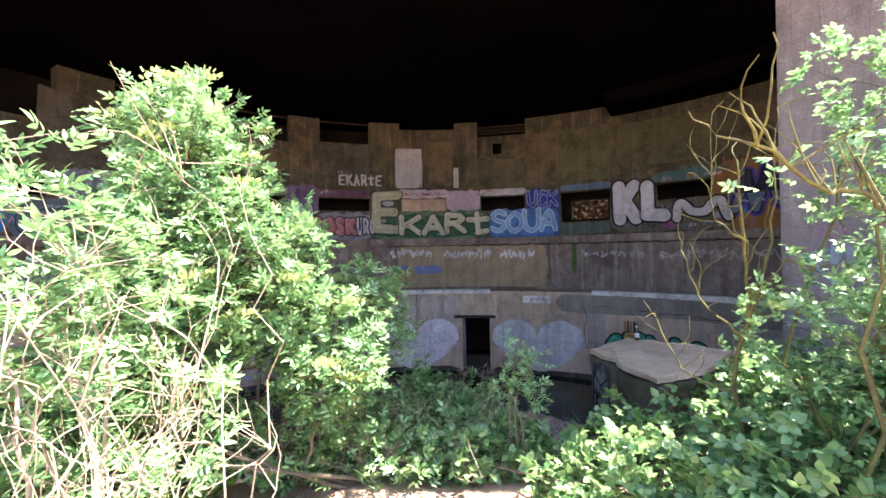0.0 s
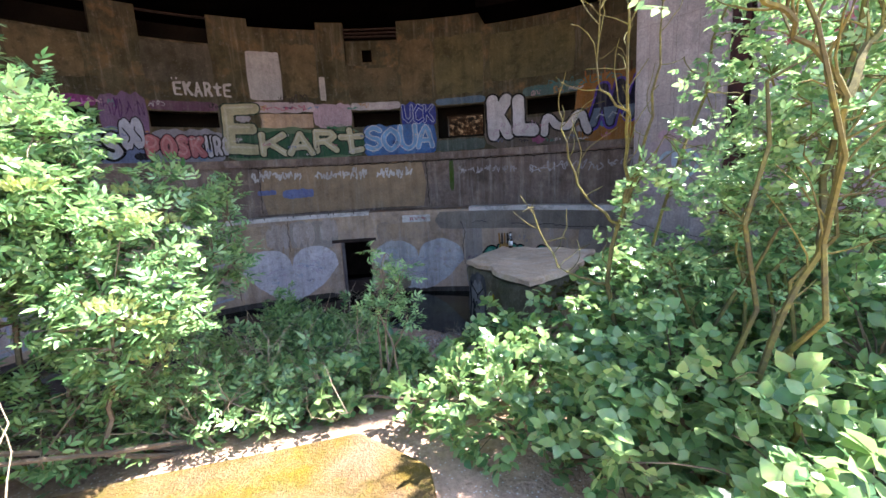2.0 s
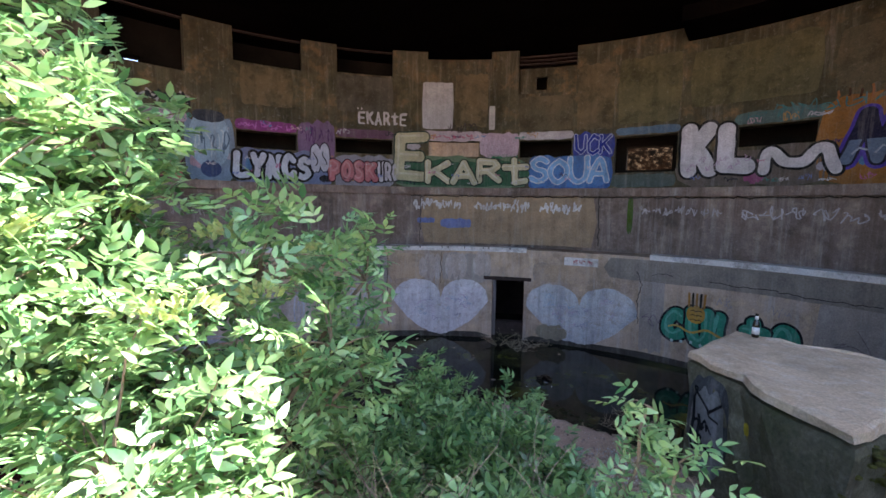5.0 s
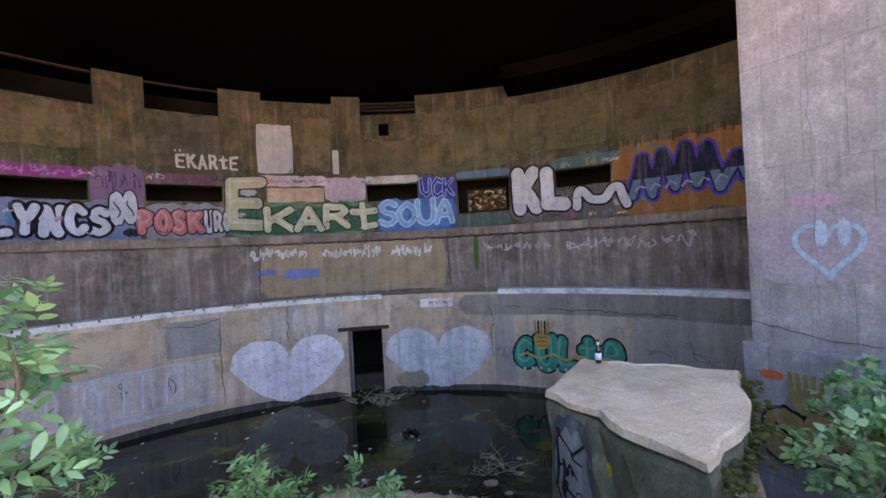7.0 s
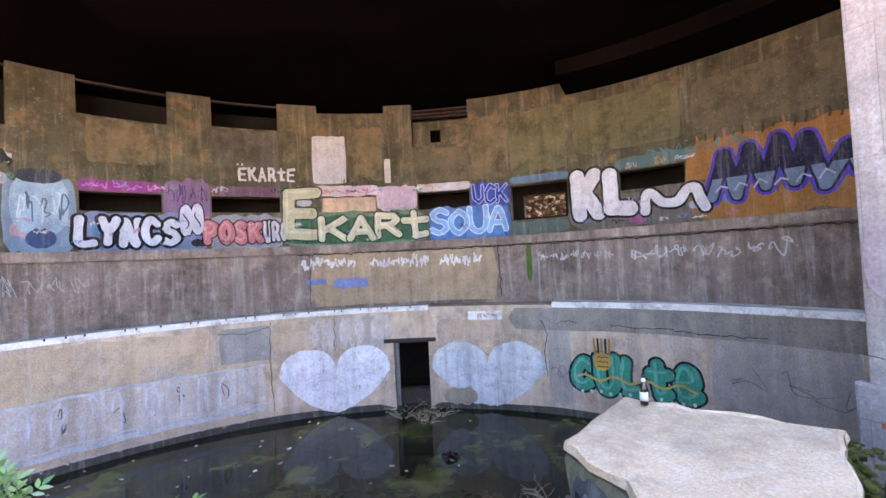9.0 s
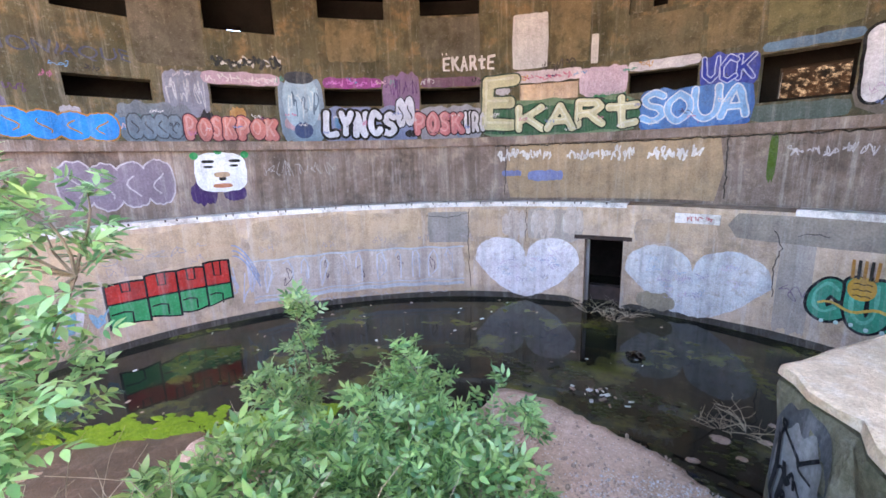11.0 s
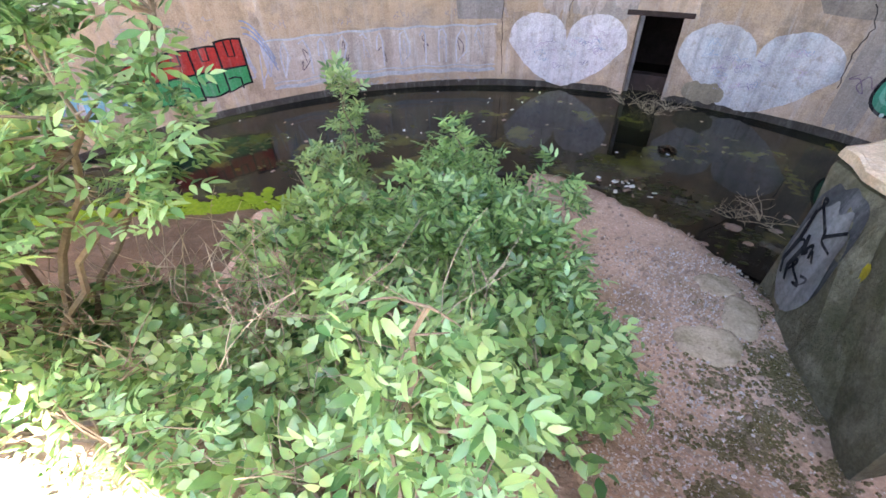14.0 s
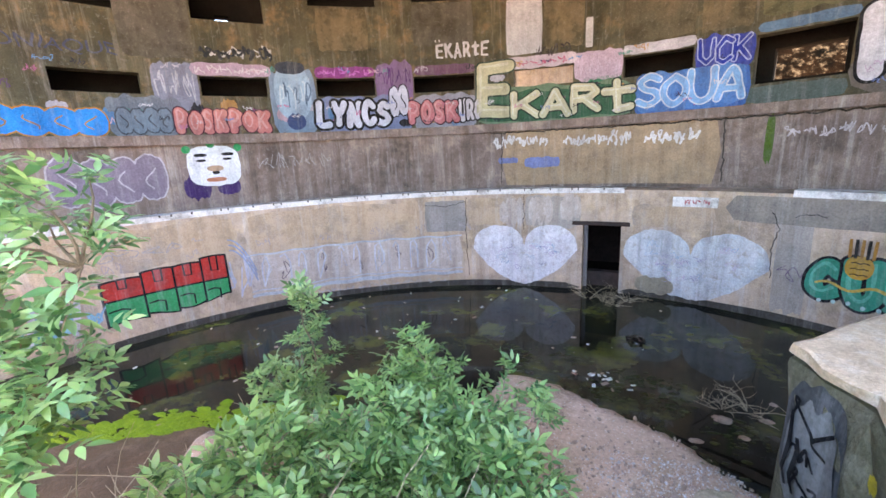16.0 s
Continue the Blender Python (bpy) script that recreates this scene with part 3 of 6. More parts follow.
def text_shape(surf, word, u0, u1, z0, z1, k, fat=0.0, slant=0.0, rise=0.0, warp=1.0):
    cu = bpy.data.curves.new("letters", 'FONT')
    cu.body, cu.size, cu.offset, cu.resolution_u = word, 1.0, 0.0, 4
    tmp = new("letters", cu)
    def grab(off):
        cu.offset = off
        bpy.context.view_layer.update()
        me = tmp.evaluated_get(bpy.context.evaluated_depsgraph_get()).to_mesh()
        out = [v.co.copy() for v in me.vertices], [tuple(p.vertices) for p in me.polygons]
        tmp.to_mesh_clear()
        return out
    base, _ = grab(0.0)
    x0, x1 = min(v.x for v in base), max(v.x for v in base)
    y0, y1 = min(v.y for v in base), max(v.y for v in base)
    V, F = grab(fat)
    bpy.data.objects.remove(tmp)
    bm = bmesh.new()
    vs = [bm.verts.new(v) for v in V]
    for f in F:
        if len(set(f)) > 2:
            try:
                bm.faces.new([vs[i] for i in f])
            except ValueError:
                pass
    cut = (x1 - x0) / max(4, 6 * len(word))
    for i in range(1, int((x1 - x0) / cut) + 1):
        bmesh.ops.bisect_plane(bm, geom=bm.verts[:] + bm.edges[:] + bm.faces[:], plane_co=(x0 + cut * i, 0, 0), plane_no=(1, 0, 0))
    for i in range(1, 8):
        bmesh.ops.bisect_plane(bm, geom=bm.verts[:] + bm.edges[:] + bm.faces[:], plane_co=(0, y0 + (y1 - y0) * i / 8, 0), plane_no=(0, 1, 0))
    bm.verts.index_update()
    V = [v.co.copy() for v in bm.verts]
    F = [tuple(v.index for v in f.verts) for f in bm.faces]
    bm.free()
    res = []
    for v in V:
        s, t = (v.x - x0) / (x1 - x0), (v.y - y0) / (y1 - y0)
        m = len(word)
        q = Vector((s * m * 0.9 + u0, t * 1.6, u0))
        t += warp * (0.16 * noise.noise(Vector((s * m * 0.75, u0, 0))) + 0.09 * noise.noise(q))
        s += slant * (t - 0.5) + warp * 0.20 / m * noise.noise(q + Vector((5, 3, 1)))
        res.append(surf(u0 + (u1 - u0) * s, z0 + (z1 - z0) * t + rise * s, k))
    return res, F


def stroke_shape(surf, pts, width, k, per_u):
    """A brush line through (u, z) points; per_u is metres per unit of u."""
    V, F = [], []
    n = len(pts)
    for i, (u, z) in enumerate(pts):
        p, q = pts[max(0, i - 1)], pts[min(n - 1, i + 1)]
        d = Vector(((q[0] - p[0]) * per_u, q[1] - p[1]))
        d = d.normalized() if d.length else Vector((1, 0))
        w = width * (0.75 + 0.25 * math.sin(math.pi * (i + 0.5) / n)) / 2
        V += [surf(u - d.y * w / per_u, z + d.x * w, k), surf(u + d.y * w / per_u, z - d.x * w, k)]
        if i:
            F.append((2 * i - 2, 2 * i - 1, 2 * i + 1, 2 * i))
    return V, F


def scribble(surf, u0, u1, z0, z1, k, per_u, width, rnd, loops):
    """A quick hand-drawn line with letter-like turns, not readable."""
    pts = []
    for i in range(max(2, loops)):
        c = (i + 0.5) / max(2, loops)
        for j in range(3):
            h = rnd.uniform(0.0, 1.0) if j else rnd.uniform(0.2, 0.8)
            pts.append((u0 + (u1 - u0) * (c + rnd.uniform(-0.8, 0.8) / max(2, loops)), z0 + (z1 - z0) * h))
    return stroke_shape(surf, curve_through(pts, 5), width, k, per_u)


def piece(label, surf, word, u0, u1, z0, z1, fill, line=None, back=None, fat=0.06, edge=0.05, slant=0.0, rise=0.0, k=2, shine=None, warp=1.0):
    """Lettering with its outline and backing."""
    root = graffito(label, surf((u0 + u1) / 2, (z0 + z1) / 2, 0))
    if back:
        add_part(root, "backing", *blob_shape(surf, u0 - 0.02 * (u1 - u0), u1 + 0.02 * (u1 - u0), z0 - 0.06, z1 + 0.06, k - 1, seed=u0, ragged=0.18, square=6), back)
    if line:
        add_part(root, "outline", *text_shape(surf, word, u0, u1, z0, z1, k, fat + edge, slant, rise, warp), line)
    add_part(root, "fill", *text_shape(surf, word, u0, u1, z0, z1, k + 1.4, fat, slant, rise, warp), fill)
    if shine:
        add_part(root, "highlight", *text_shape(surf, word, u0 + 0.003 * (u1 - u0), u1 - 0.01 * (u1 - u0), z0 + 0.08, z1 - 0.01, k + 2.6, -0.012 + fat * 0.35, slant, rise, warp), shine)
    return root


def curve_through(pts, n=6):
    """A smooth line through points."""
    out = []
    for i in range(len(pts) - 1):
        a, b, c, d = pts[max(0, i - 1)], pts[i], pts[i + 1], pts[min(len(pts) - 1, i + 2)]
        for j in range(n):
            t = j / n
            out.append(tuple(0.5 * (2 * b[m] + (c[m] - a[m]) * t + (2 * a[m] - 5 * b[m] + 4 * c[m] - d[m]) * t * t + (3 * b[m] - a[m] - 3 * c[m] + d[m]) * t ** 3) for m in (0, 1)))
    return out + [pts[-1]]


def sprayed(surf, lines, width, k, per_u, cell=0.024, zlim=None, wob=0.012):
    """The clean union of fat round-ended lines on a wall, as one flat mesh."""
    segs = [((p[0] * per_u, p[1]), (q[0] * per_u, q[1])) for ln in lines for p, q in zip(ln, ln[1:])]
    xs = [c[0] for g in segs for c in g]
    zs = [c[1] for g in segs for c in g]
    m = width / 2 + 0.06
    X = np.arange(min(xs) - m, max(xs) + m, cell)
    Z = np.arange(min(zs) - m, max(zs) + m, cell)
    gx, gz = np.meshgrid(X, Z, indexing='ij')
    D = np.full(gx.shape, 9.0)
    for (ax, az), (bx, bz) in segs:
        dx, dz = bx - ax, bz - az
        t = np.clip(((gx - ax) * dx + (gz - az) * dz) / max(dx * dx + dz * dz, 1e-9), 0, 1)
        D = np.minimum(D, np.hypot(gx - ax - t * dx, gz - az - t * dz))
    D = D - width / 2 + wob * (np.sin(gx * 9.1 + gz * 4.0) + np.sin(gz * 13.0 - gx * 5.0)) * 0.5
    if zlim:
        D = np.maximum(D, np.maximum(zlim[0] - gz, gz - zlim[1]))
    V, F, ix = [], [], {}
    def vert(i, j, i2=None, j2=None):
        key = (i, j, i2, j2)
        if key not in ix:
            x, z = X[i], Z[j]
            if i2 is not None:
                f = D[i, j] / (D[i, j] - D[i2, j2])
                x, z = x + (X[i2] - x) * f, z + (Z[j2] - z) * f
            ix[key] = len(V)
            V.append(surf(x / per_u, z, k))
        return ix[key]
    inside = D < 0
    some = inside[:-1, :-1] | inside[1:, :-1] | inside[:-1, 1:] | inside[1:, 1:]
    for i, j in np.argwhere(some).tolist():
        ring4 = [(i, j), (i + 1, j), (i + 1, j + 1), (i, j + 1)]
        poly = []
        for a, b in zip(ring4, ring4[1:] + ring4[:1]):
            if inside[a]:
                poly.append(vert(*a))
            if inside[a] != inside[b]:
                u, v = (a, b) if a < b else (b, a)
                poly.append(vert(*u, *v))
        if len(poly) > 2:
            F.append(tuple(poly))
    return V, F


GLYPH = {}
GLYPH["K"] = [[(0, 0), (0, 1)], [(.95, 1), (.12, .45)], [(.3, .58), (1, 0)]]
GLYPH["A"] = [[(0, 0), (.5, 1), (1, 0)], [(.25, .33), (.75, .33)]]
GLYPH["R"] = [[(.05, 0), (0, 1), (.7, .97), (.88, .74), (.6, .5), (.08, .46)], [(.45, .48), (1, 0)]]
GLYPH["P"] = [[(.05, 0), (0, 1), (.7, .97), (.95, .72), (.6, .45), (.08, .42)]]
GLYPH["T"] = [[(.45, 1.08), (.5, 0), (.95, .06)], [(0, .74), (1, .76)]]
GLYPH["E"] = [[(1, 1), (0, .96), (.02, .03), (1, 0)], [(0, .52), (.85, .5)]]
GLYPH["e"] = [[(.12, .48), (.88, .56), (.75, .92), (.35, .98), (.05, .55), (.2, .1), (.6, 0), (1, .14)]]
GLYPH["S"] = [[(.95, .86), (.5, 1), (.08, .8), (.3, .56), (.75, .45), (.95, .2), (.5, 0), (.02, .12)]]
GLYPH["O"] = [[(.5, 1), (.05, .7), (.05, .3), (.5, 0), (.95, .3), (.95, .7), (.5, 1)]]
GLYPH["U"] = [[(0, 1), (.05, .25), (.5, 0), (.95, .25), (1, 1)]]
GLYPH["L"] = [[(0, 1), (.03, .03), (1, 0)]]
GLYPH["Y"] = [[(0, 1), (.5, .5), (1, 1)], [(.5, .5), (.45, 0)]]
GLYPH["N"] = [[(0, 0), (.05, 1), (.95, 0), (1, 1)]]
GLYPH["C"] = [[(1, .82), (.5, 1), (.03, .6), (.12, .15), (.55, 0), (1, .18)]]
GLYPH["H"] = [[(0, 0), (.04, 1)], [(1, 0), (.96, 1)], [(0, .5), (1, .5)]]
GLYPH["M"] = [[(0, 0), (.1, 1), (.5, .35), (.9, 1), (1, 0)]]


def word_lines(word, u0, u1, z0, z1, w, per_u, smooth_it, lap, seed):
    """Stroke lines for each letter of a word in its own box."""
    rnd = random.Random(seed)
    out = []
    step = (u1 - u0) / len(word)
    half = w / 2 / per_u
    for i, ch in enumerate(word):
        a, b = u0 + step * i + half - lap * step, u0 + step * (i + 1) - half + lap * step
        lo, hi = z0 + w / 2 + rnd.uniform(-.04, .05) * (z1 - z0), z1 - w / 2 + rnd.uniform(-.06, .05) * (z1 - z0)
        tilt = rnd.uniform(-0.06, 0.08) * step
        lines = [[(a + (b - a) * x + tilt * (y - .5), lo + (hi - lo) * y) for x, y in ln] for ln in GLYPH[ch]]
        out.append([curve_through(ln) for ln in lines] if smooth_it else lines)
    return out


def lettering(label, surf, per_u, word, u0, u1, z0, z1, w, fill, line=None, edge=0.05, smooth_it=True, lap=0.05, k=2, shine=None, seed=1):
    """Fat sprayed letters, each with its outline, fill and highlight."""
    root = graffito(label, surf((u0 + u1) / 2, (z0 + z1) / 2, 0))
    for i, lines in enumerate(word_lines(word, u0, u1, z0, z1, w, per_u, smooth_it, lap, seed)):
        kk = k + 0.9 * (i % 2)
        if line:
            add_part(root, "outline", *sprayed(surf, lines, w + 2 * edge, kk, per_u), line)
        add_part(root, "letter", *sprayed(surf, lines, w, kk + 0.45, per_u), fill)
        if shine:
            add_part(root, "highlight", *sprayed(surf, [[(u - 0.16 * w / per_u, z + 0.18 * w) for u, z in ln] for ln in lines], w * 0.22, kk + 1.9, per_u, 0.016), shine)
    return root


def wash(label, surf, u0, u1, z0, z1, c, k=0, ragged=0.25, square=5.0, seed=None):
    V, F = blob_shape(surf, u0, u1, z0, z1, k, seed=seed if seed is not None else u0 + z0, ragged=ragged, square=square)
    ob = mesh_obj("paint_patch", V, F, col(*c))
    return tagged(ob, label, "paint patch")


RT = radians(1) * R_TOP
RM = radians(1) * R_MID
RL = radians(1) * R_LOW
rg = random.Random(11)

# band, from one end to the other
BAND_WASH = [(-84, -74, 4.62, 5.6, (0.16, 0.12, 0.22)), (-64.8, -56.5, 4.55, 5.6, (0.17, 0.20, 0.24)), (-59.5, -54.2, 5.3, 6.5, (0.24, 0.25, 0.33)), (-55, -44.8, 6.2, 6.55, (0.45, 0.33, 0.42)),
             (-45.4, -38.9, 4.55, 6.45, (0.22, 0.30, 0.40)), (-38.9, -30, 6.2, 6.52, (0.26, 0.06, 0.24)), (-30, -24.2, 5.4, 6.65, (0.22, 0.14, 0.26)), (-24, -14.6, 6.2, 6.5, (0.17, 0.09, 0.15)),
             (-39.5, -24.5, 4.5, 5.62, (0.20, 0.24, 0.40)), (-24.4, -14.4, 4.5, 5.6, (0.30, 0.30, 0.36)), (-14.8, 8.2, 4.5, 5.62, (0.16, 0.24, 0.15)), (-10.5, 0.4, 6.2, 6.55, (0.60, 0.50, 0.56)),
             (-0.1, 6.5, 5.65, 6.5, (0.55, 0.42, 0.52)), (1.2, 6.4, 5.4, 5.75, (0.05, 0.22, 0.12)), (6.4, 15.2, 6.24, 6.5, (0.58, 0.55, 0.60)), (8.0, 21.3, 4.52, 5.62, (0.06, 0.15, 0.42)), (15.1, 21.4, 5.55, 6.4, (0.05, 0.07, 0.34)),
             (21.4, 30.2, 6.26, 6.5, (0.12, 0.20, 0.30)), (29.8, 47.5, 4.6, 5.6, (0.17, 0.14, 0.12)), (36.5, 46, 6.26, 6.6, (0.12, 0.20, 0.20)), (44.9, 66, 4.55, 6.7, (0.34, 0.16, 0.045)), (20.8, 30.0, 4.6, 5.0, (0.10, 0.13, 0.12))]
for u0, u1, z0, z1, c in BAND_WASH:
    wash("faded layers of sprayed colour on the concrete band", TOP, u0, u1, z0, z1, c, 0)
wash("white painted square on the ochre wall", TOP, -9.9, -4.6, 6.62, 8.22, (0.58, 0.57, 0.60), 1, 0.03, 14)
wash("short white painted bar on the ochre wall", TOP, 1.4, 2.4, 6.6, 7.42, (0.60, 0.58, 0.58), 1, 0.05, 9)
lettering("big cream letter with green-black outline", TOP, RT, "E", -14.5, -8.8, 4.8, 6.45, 0.36, (0.52, 0.50, 0.33), (0.02, 0.05, 0.035), 0.045, False, 0.0, shine=(0.62, 0.60, 0.46))
wash("green fill behind the cream letters", TOP, -14.6, 8.4, 4.62, 5.5, (0.045, 0.13, 0.075), 1, 0.35, 6)
lettering("cream block letters with dark outline", TOP, RT, "KART", -9.2, 8.2, 4.68, 5.58, 0.22, (0.60, 0.57, 0.40), (0.02, 0.04, 0.03), 0.04, False, 0.03, k=3, shine=(0.70, 0.68, 0.56), seed=4)
wash("light blue cloud behind the letters", TOP, 8.3, 20.9, 4.6, 5.66, (0.09, 0.22, 0.52), 1, 0.35, 5)
lettering("light blue letters with white edges", TOP, RT, "SOUA", 8.4, 20.8, 4.72, 5.62, 0.13, (0.24, 0.46, 0.80), (0.62, 0.68, 0.80), 0.035, True, 0.02, k=2, seed=6)
lettering("pale capitals on dark blue above the slot corner", TOP, RT, "UCK", 15.4, 21.0, 5.68, 6.32, 0.075, (0.03, 0.05, 0.34), (0.40, 0.45, 0.72), 0.03, False, 0.0, seed=2)
lettering("large white bubble letters with black outline", TOP, RT, "KL", 30.5, 39.2, 4.86, 6.47, 0.42, (0.72, 0.70, 0.76), BLACK, 0.065, False, 0.02, k=3, seed=9)
for i in range(9):
    a = 31.0 + 0.85 * i
    add_part(graffito("faint pink scribble inside the white letters", TOP(a, 5.3, 0), "tag"), "stroke", *scribble(TOP, a, a + 0.8, 5.02 + 0.13 * (i % 3), 5.2 + 0.13 * (i % 3), 5.6, RT, 0.014, rg, 3), (0.55, 0.38, 0.55))
wave = graffito("white wavy painted line with black outline", TOP(43.5, 5.3, 0))
wave_line = curve_through([(40.1, 4.98), (40.15, 5.3), (40.6, 5.48), (41.3, 5.42), (42.2, 5.2), (43.4, 5.15), (44.3, 5.22), (45.2, 5.48), (46.1, 5.46), (46.5, 5.2), (47.0, 4.95)])
add_part(wave, "outline", *sprayed(TOP, [wave_line], 0.37, 3, RT), BLACK)
add_part(wave, "fill", *sprayed(TOP, [wave_line], 0.25, 3.6, RT), (0.72, 0.70, 0.76))
lettering("white sprayed word with loose strokes", TOP, RT, "EKARTE", -20.6, -12.4, 6.68, 7.12, 0.075, (0.62, 0.60, 0.62), None, 0.0, False, -0.06, seed=3)
dots = graffito("two white sprayed dots over a letter", TOP(-20.0, 7.2, 0), "tag")
for a in (-20.5, -19.9):
    add_part(dots, "dot", *sprayed(TOP, [[(a, 7.19), (a, 7.22)]], 0.06, 2, RT, 0.015), (0.62, 0.60, 0.62))
lettering("white letters with thick black outline", TOP, RT, "LYNCS", -39.2, -28.0, 4.68, 5.5, 0.19, (0.64, 0.66, 0.78), BLACK, 0.075, True, 0.02, k=3, seed=5)
lettering("salmon pink bubble letters", TOP, RT, "POSK", -25.2, -17.4, 4.7, 5.44, 0.21, (0.54, 0.20, 0.22), (0.05, 0.01, 0.02), 0.035, True, 0.06, k=3, shine=(0.66, 0.32, 0.33), seed=7)
lettering("small white and black letters", TOP, RT, "URO", -17.3, -13.8, 4.72, 5.4, 0.10, (0.62, 0.60, 0.68), BLACK, 0.05, True, 0.02, seed=8)
piece("faded dark capitals above the slots", TOP, "MONIAQUE", -75.0, -62.5, 6.5, 6.85, (0.07, 0.08, 0.13), fat=0.0)


def bubbles(label, surf, u0, u1, z0, z1, n, fill, line, per_u, k=2):
    """Rounded letters that cannot be read: overlapping bubbles with outlines."""
    root = graffito(label, surf((u0 + u1) / 2, (z0 + z1) / 2, 0))
    w = (u1 - u0) / n
    r2 = random.Random(int(abs(u0 * 10)))
    for i in range(n):
        c = u0 + w * (i + 0.5)
        dz = r2.uniform(-0.06, 0.06) * (z1 - z0)
        add_part(root, "outline", *blob_shape(surf, c - w * 0.68, c + w * 0.68, z0 + dz, z1 + dz, k + 0.15 * i, seed=c, ragged=0.1, square=2.4, n=20), line)
        e = 0.035 / per_u
        add_part(root, "fill", *blob_shape(surf, c - w * 0.68 + e, c + w * 0.68 - e, z0 + dz + 0.035, z1 + dz - 0.035, k + 1.3 + 0.15 * i, seed=c, ragged=0.1, square=2.4, n=20), fill)
        add_part(root, "stroke", *stroke_shape(surf, [(c + w * 0.25 * math.sin(t * 0.9 + i), z0 + dz + (z1 - z0) * (0.25 + 0.09 * t)) for t in range(6)], 0.035, k + 2.8, per_u), line)
    return root


lettering("salmon pink bubble letters on the band", TOP, RT, "POSK", -57.6, -51.4, 4.6, 5.28, 0.22, (0.60, 0.22, 0.20), (0.09, 0.02, 0.04), 0.03, True, 0.08, k=3, shine=(0.70, 0.36, 0.34), seed=12)
lettering("salmon pink bubble letters on the band", TOP, RT, "POK", -51.2, -45.8, 4.6, 5.28, 0.24, (0.60, 0.22, 0.20), (0.09, 0.02, 0.04), 0.03, True, 0.08, k=3, shine=(0.70, 0.36, 0.34), seed=13)
bubbles("bright blue rounded letters with orange rim", TOP, -75.5, -65.0, 4.58, 5.3, 4, (0.03, 0.28, 0.72), (0.50, 0.22, 0.05), RT)
bubbles("white bubbly shapes with black outline", TOP, -28.0, -25.2, 4.95, 5.95, 2, (0.60, 0.62, 0.75), BLACK, RT, k=3)
bubbles("grey-blue faded bubble letters", TOP, -63.8, -58.0, 4.6, 5.3, 4, (0.18, 0.23, 0.29), (0.07, 0.08, 0.10), RT)
bubbles("large faded lilac bubble letters on the wall", MID, -72.8, -61.3, 2.95, 4.0, 4, (0.22, 0.18, 0.23), (0.46, 0.42, 0.46), RM)

head = graffito("pale blue rounded head-like painted shape", TOP(-42, 5.6, 0))
add_part(head, "shape", *blob_shape(TOP, -44.8, -39.6, 4.95, 6.6, 2, 1, 0.05, 2.3), (0.34, 0.47, 0.60))
add_part(head, "shade", *blob_shape(TOP, -43.5, -40.8, 4.66, 5.15, 3, 2, 0.2, 2.0), (0.06, 0.09, 0.20))
add_part(head, "cap", *blob_shape(TOP, -44.3, -40.2, 6.3, 6.66, 3, 3, 0.1, 2.4), (0.05, 0.06, 0.08))
for i in range(6):
    add_part(head, "stroke", *scribble(TOP, -44.4 + 0.75 * i, -43.5 + 0.75 * i, 5.25, 6.2, 3.6, RT, 0.035, rg, 2), (0.10, 0.16, 0.24) if i % 2 else (0.55, 0.64, 0.72))

night = graffito("dark blue zigzag lettering on orange ground", TOP(54, 5.6, 0))
zig = [(47.8, 5.15), (49.3, 6.2), (50.3, 5.15), (51.8, 6.25), (53.1, 5.3), (54.5, 6.35), (55.7, 5.3), (56.9, 6.25), (58.2, 5.15), (60.2, 5.9), (61.0, 5.4), (63.5, 6.1)]
add_part(night, "outline", *sprayed(TOP, [zig], 0.46, 2, RT), (0.10, 0.06, 0.42))
add_part(night, "stroke", *sprayed(TOP, [zig], 0.32, 2.6, RT), (0.022, 0.022, 0.05))
add_part(night, "lower_fill", *sprayed(TOP, [zig], 0.22, 3.2, RT, zlim=(4.9, 5.62)), (0.16, 0.22, 0.32))
for i in range(6):
    a = 48.2 + 1.9 * i
    add_part(night, "highlight", *stroke_shape(TOP, [(a, 5.28), (a + 0.6, 5.42 + 0.03 * (i % 3)), (a + 1.3, 5.36)], 0.05, 3.9, RT), (0.40, 0.45, 0.54))
for i in range(16):
    a = 46.5 + 0.95 * i
    add_part(night, "drip", *stroke_shape(TOP, [(a, 6.62 + 0.05 * math.sin(i * 1.7)), (a + 0.1, 6.72), (a + 0.05 * (i % 3), 6.84 + 0.06 * math.sin(i * 2.9))], 0.05, 2.2, RT), (0.10, 0.05, 0.03) if i % 3 else (0.34, 0.14, 0.05))


def tag(label, surf, u0, u1, z0, z1, c, per_u, width, n, loops, k=1):
    root = graffito(label, surf((u0 + u1) / 2, (z0 + z1) / 2, 0), "tag")
    w = (u1 - u0) / n
    for i in range(n):
        h = rg.uniform(0.0, 0.25) * (z1 - z0)
        add_part(root, "stroke", *scribble(surf, u0 + w * (i + 0.05), u0 + w * (i + 0.92), z0 + h * 0.4, z1 - h, k + 0.1 * i, per_u, width, rg, loops), c)
    return root


